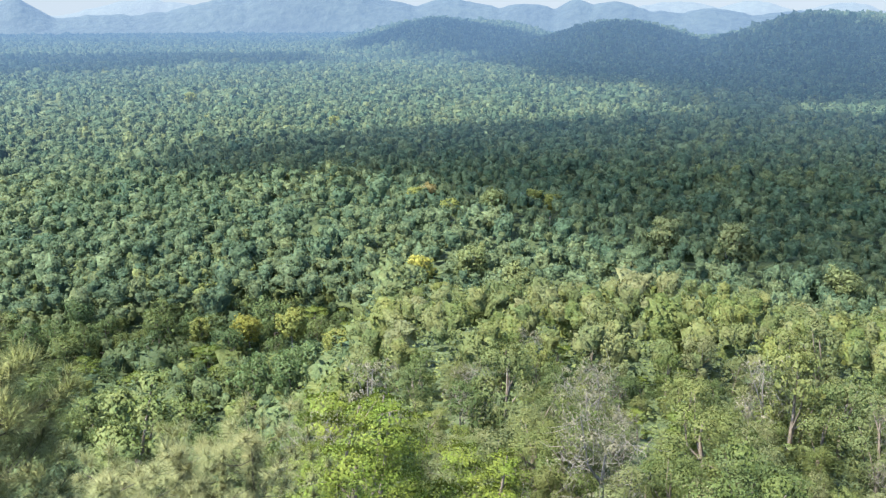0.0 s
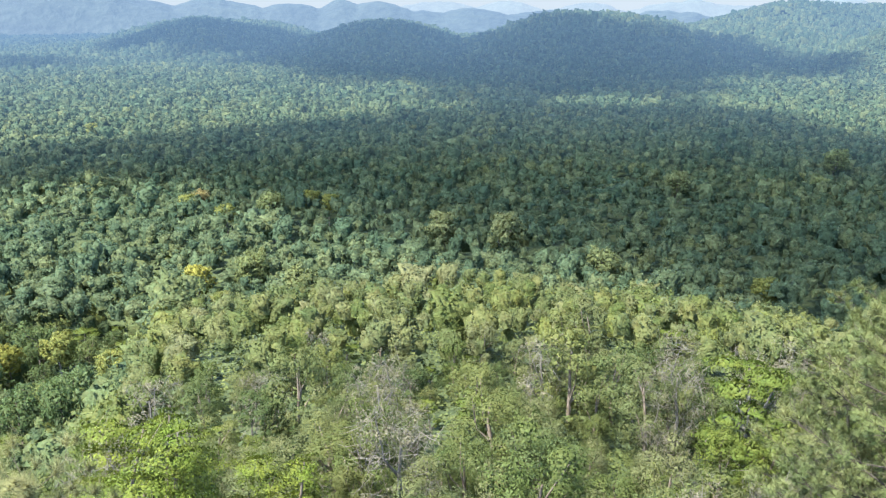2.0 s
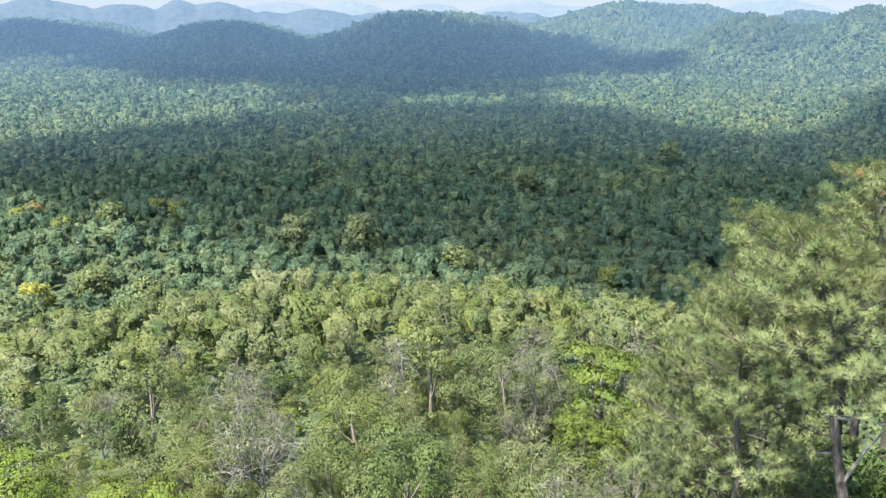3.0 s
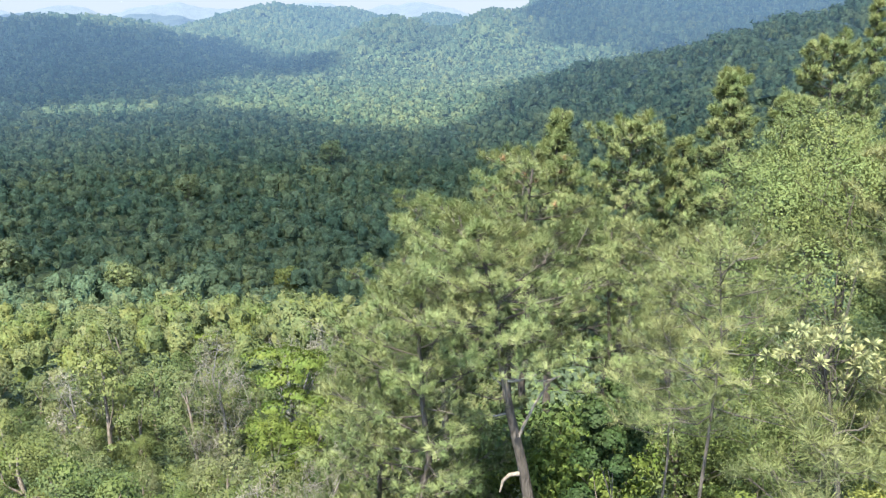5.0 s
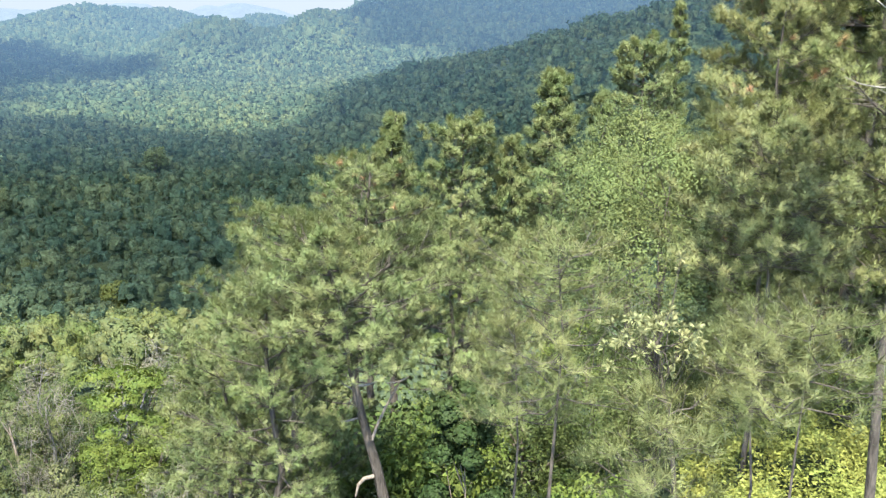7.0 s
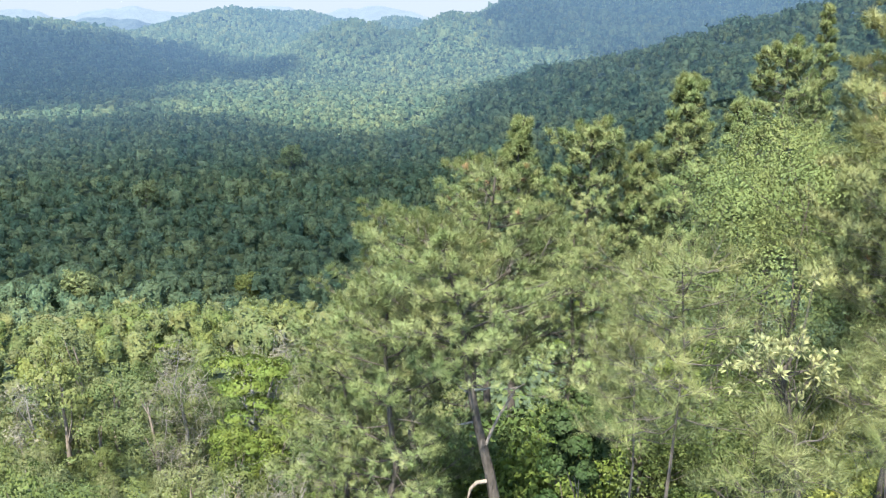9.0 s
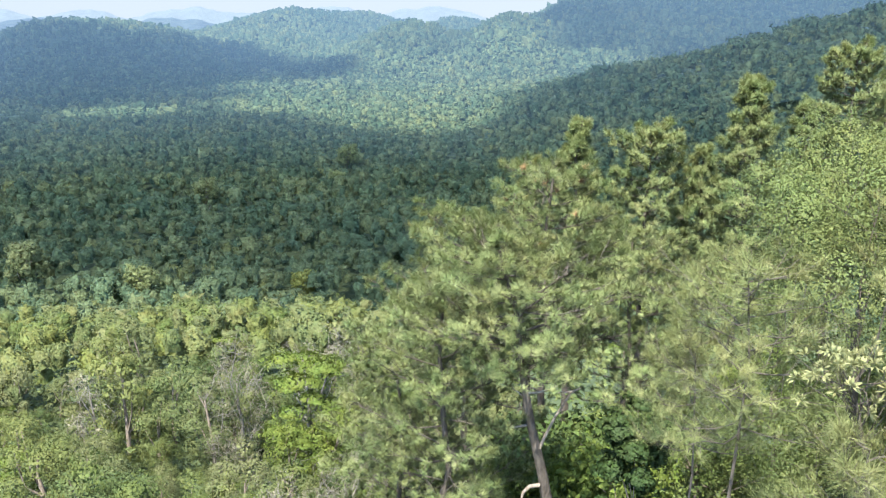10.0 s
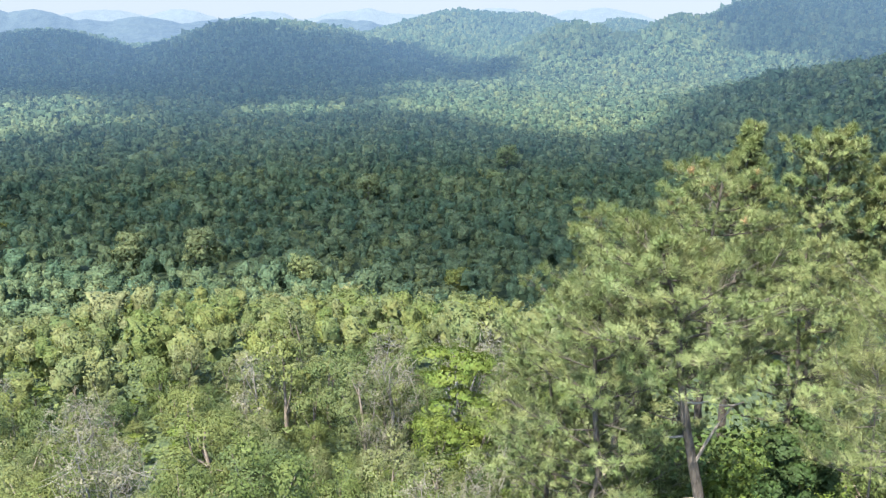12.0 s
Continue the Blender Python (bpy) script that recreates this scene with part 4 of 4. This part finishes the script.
STEEP.append((broadleaf("hillside_tree", 365, 9.0, 3.0, 1900, 0.215, BRIGHT, BARK, 0.2, 17, True), "fresh green tree on the steep hillside", 0.6))
for k in range(5):
    FINE.append((broadleaf("slope_tree", 340 + k, 5.2, 1.75, 9000, 0.052, SCRUB, BARK, 0.03, 17), "olive-green bushy tree on the scrubby slope", 1.0))
FINE.append((broadleaf("slope_tree", 350, 5.4, 1.7, 8000, 0.052, BRIGHT, BARK, 0.08, 15, False, 8), "fresh green tree on the scrubby slope", 0.5))
FINE.append((broadleaf("slope_tree", 352, 5.4, 1.8, 2600, 0.06, DRY, DEAD, 0.2, 13, False, 260), "half-bare grey tree with dry twigs on the slope", 0.35))
for k in range(3):
    BUSH.append((broadleaf("shrub", 370 + k, 4.5, 2.0, 4500, 0.078, SHADY, BARK, 0.1, 18), "grey-green leafy shrub under the pines", 1.0))
BUSH.append((broadleaf("shrub", 375, 4.5, 1.8, 4200, 0.078, BRIGHT, BARK, 0.1, 16), "fresh green leafy shrub under the pines", 0.6))
VALE = []
FOOT = foliage("hill_foot_leaves", [(0.0, (0.058, 0.094, 0.036)), (0.5, (0.084, 0.120, 0.043)), (1.0, (0.112, 0.142, 0.048))], fine=4.0, contrast=0.22)
for k in range(4):
    VALE.append((broadleaf("jungle_tree", 380 + k, 17.0, 6.8, 1600, 0.45, FOOT, BARK, 0.12, 18), "broad olive-green jungle tree at the hill's foot", 1.0))
for k in range(2):
    VALE.append((broadleaf("jungle_tree", 385 + k, 18.0, 6.5, 1900, 0.42, BRIGHT, BARK, 0.2, 16, True), "fresh green jungle tree at the hill's foot", 0.6))
used = set()


def grow(models, step, lo, hi, first, last, seed, low=0.75, high=1.25, keep=lambda az, r: True):
    """Trees of the models over a stretch of the slope."""
    xy, g = scatter(step, lo, hi, first, last, seed)
    weight = np.array([m[2] for m in models])
    for x, y in xy:
        az, r = math.degrees(math.atan2(x, y)), math.hypot(x, y)
        model, label, w = models[g.choice(len(models), p=weight / weight.sum())]
        s, turn = low + (high - low) * g.uniform(0, 1) ** 1.5, g.uniform(0, 360)
        if not keep(az, r):
            continue
        m = pose(x, y, float(ground(x, y)) - 0.2, 0, 0, turn) @ Matrix.Diagonal((s, s, s * g.uniform(0.85, 1.15), 1))
        if model.name in used:
            ob = copy_thing(model, m)
        else:
            used.add(model.name)
            model.matrix_basis, ob = m, model
        tagged(ob, label, "shrub" if models is BUSH else "tree", "shrubs under the pines" if models is BUSH else "trees on the slope")


grow(FINE, 3.5, 34, 63, -12, 50, 41, 0.6, 1.45)
grow(MODELS, 3.8, 65, 88, -10, 52, 42, 0.6, 1.5)
grow(STEEP, 6.4, 42, 138, -32, -8, 43, 0.7, 1.25)
grow(VALE, 11.0, 178, 322, -29, -6, 48, 0.65, 1.15)
grow(BUSH, 4.2, 17, 38, 54, 96, 44, 0.7, 1.2, lambda az, r: r > 25 or az < 76)
grow(BUSH, 3.9, 20, 36, 36, 58, 46, 0.85, 1.35)
grow(BUSH, 2.7, 12.5, 17.5, 61, 73, 47, 0.75, 1.05)
grow(BUSH, 2.6, 17.6, 20.6, 49, 61, 54, 0.85, 1.2)
grow(MODELS, 11.0, 42, 110, 53, 96, 45, 0.8, 1.3)
for model, label, w in MODELS + STEEP + FINE + BUSH + VALE:
    if model.name not in used:
        model.matrix_basis = pose(0, -80, float(ground(0, -80)))
        tagged(model, label, "tree", "trees on the slope")

edge, gen = scatter(3.6, 87, 128, -9, 52, 49)
forest("slope_canopy", slope_crowns, [1] * 5, edge, gen, 1.9, 6.2, SCRUB_FAR, "olive-green scrub trees along the slope's far edge")

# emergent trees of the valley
# these crowns carry the painted haze glow too
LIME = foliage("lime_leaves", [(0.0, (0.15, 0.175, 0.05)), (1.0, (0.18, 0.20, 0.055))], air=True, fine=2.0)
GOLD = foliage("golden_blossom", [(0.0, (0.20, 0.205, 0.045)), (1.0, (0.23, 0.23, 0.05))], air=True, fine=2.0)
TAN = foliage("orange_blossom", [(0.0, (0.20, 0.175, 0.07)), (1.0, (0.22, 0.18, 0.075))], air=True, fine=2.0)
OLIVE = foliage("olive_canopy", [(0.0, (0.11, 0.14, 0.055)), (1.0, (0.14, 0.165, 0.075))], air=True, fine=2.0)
crowns = {}
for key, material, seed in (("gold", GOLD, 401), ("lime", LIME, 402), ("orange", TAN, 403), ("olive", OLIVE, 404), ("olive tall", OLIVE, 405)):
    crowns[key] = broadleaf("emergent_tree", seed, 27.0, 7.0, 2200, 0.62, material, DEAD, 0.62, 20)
LABELS = {"gold": "golden flowering tree above the jungle canopy", "lime": "lime-green tree above the jungle canopy", "orange": "orange-tinged tree above the jungle canopy",
          "olive": "tall olive-green tree above the jungle canopy", "olive tall": "tall olive-green tree with a pale trunk above the canopy"}
first = set()
for key, az, el, s in (("gold", -1.7, -15.8, 1.0), ("gold", -13.4, -18.2, 0.75), ("lime", -10.5, -18.8, 0.8), ("lime", -2.0, -11.0, 0.9), ("orange", -1.0, -10.9, 0.8), ("lime", 0.6, -11.8, 0.9), ("lime", 6.0, -11.2, 0.9),
                       ("lime", 7.2, -11.4, 0.9), ("olive tall", 3.5, -12.0, 1.0), ("olive", 5.0, -16.8, 1.0), ("lime", 5.2, -17.4, 0.8), ("olive tall", 18.9, -14.2, 1.08), ("olive tall", 15.2, -13.8, 1.02), ("lime", 20.5, -17.0, 0.8),
                       ("olive", 39.6, -8.8, 1.1), ("olive", 30.3, -10.6, 1.0), ("lime", 36.2, -15.6, 0.9), ("olive", 25.9, -15.4, 0.9), ("olive", 2.0, -15.3, 0.9), ("lime", -24.5, -20.0, 0.6), ("lime", -16.0, -5.3, 1.2), ("lime", -7.0, -6.7, 1.0),
                       ("lime", -7.2, -20.0, 0.8), ("lime", -16.4, -17.6, 0.7)):
    s = s if key == "gold" else 1.08 * s
    r = 94.0 / math.tan(radians(-el))
    p = spot(az, r)
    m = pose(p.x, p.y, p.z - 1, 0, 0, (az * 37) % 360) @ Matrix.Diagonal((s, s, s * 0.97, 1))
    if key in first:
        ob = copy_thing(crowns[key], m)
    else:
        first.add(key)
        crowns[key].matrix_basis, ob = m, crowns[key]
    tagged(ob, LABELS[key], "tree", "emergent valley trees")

# ---- undergrowth ----
xy, g = scatter(0.62, 5, 34, -34, 98, 51)
z = ground(xy[:, 0], xy[:, 1])
bush = np.clip(0.9 + 0.8 * wave(xy[:, 0], xy[:, 1], 3.0, 8), 0.1, 2)
n = len(xy)
at = np.repeat(np.concatenate([xy, z[:, None]], 1), 9, 0) + g.normal(0, 0.3, (n * 9, 3)) * (1, 1, 0)
at[:, 2] += np.repeat(bush, 9) * g.uniform(0.0, 1.0, n * 9) ** 0.6
tone = np.repeat(np.clip(0.4 + 0.4 * wave(xy[:, 0], xy[:, 1], 2.2, 9), 0, 1), 9)
tagged(put("undergrowth", soup("undergrowth", leaves(at, np.tile((0, 0, 1.0), (n * 9, 1)), 0.16, g, 0.7, 0.35), tone), UNDER), "low green undergrowth covering the slope", "undergrowth", kind="stuff")
xy, g = scatter(1.5, 34, 130, -34, 98, 52)
z = ground(xy[:, 0], xy[:, 1])
n = len(xy)
bush = np.clip(0.8 + 0.8 * wave(xy[:, 0], xy[:, 1], 5.0, 8), 0.1, 2)
at = np.repeat(np.concatenate([xy, z[:, None]], 1), 8, 0) + g.normal(0, 0.7, (n * 8, 3)) * (1, 1, 0)
at[:, 2] += np.repeat(bush, 8) * g.uniform(0.0, 1.0, n * 8) ** 0.6
tone = np.repeat(np.clip(0.4 + 0.4 * wave(xy[:, 0], xy[:, 1], 4, 9), 0, 1), 8)
tagged(put("undergrowth", soup("undergrowth", leaves(at, np.tile((0, 0, 1.0), (n * 8, 1)), 0.42, g, 0.7, 0.4), tone), UNDER), "bushy green undergrowth between the slope trees", "undergrowth", kind="stuff")

# yellow climbing fern over the bank
xy, g = scatter(0.15, 10.5, 24, 74.5, 97, 53)
keep = (wave(xy[:, 0], xy[:, 1], 2.2, 14) > -0.7) | (np.degrees(np.arctan2(xy[:, 0], xy[:, 1])) > 83)
xy = xy[keep]
mound = np.clip(1.5 + 0.9 * wave(xy[:, 0], xy[:, 1], 1.9, 15) + 0.5 * wave(xy[:, 0], xy[:, 1], 0.7, 16), 0.1, 3.0)
n = len(xy)
at = np.repeat(np.stack([xy[:, 0], xy[:, 1], ground(xy[:, 0], xy[:, 1]) + mound], -1), 18, 0) + g.normal(0, 0.10, (n * 18, 3))
d = unit(g.normal(0, 1, (n * 18, 3)) * (1, 1, 0.5) + (0, 0, -0.15))
side = unit(np.cross(d, g.normal(0, 0.5, d.shape) + (0, 0, 1)))
long = g.uniform(0.05, 0.12, (n * 18, 1))
fronds = np.stack([at + side * long * 0.22, at - side * long * 0.22, at + d * long], 1)
low = np.repeat(np.stack([xy[:, 0], xy[:, 1], ground(xy[:, 0], xy[:, 1]) + mound - 0.08], -1), 9, 0) + g.normal(0, 0.08, (n * 9, 3))
mass = leaves(low, g.normal(0, 0.3, low.shape) + (-0.2, -0.45, 0.8), 0.085, g, 0.5, 0.4)
tagged(put("fern_bank", soup("fern_bank", np.concatenate([fronds, mass])), FERN), "bank of yellow-green climbing fern", "ferns", kind="stuff")
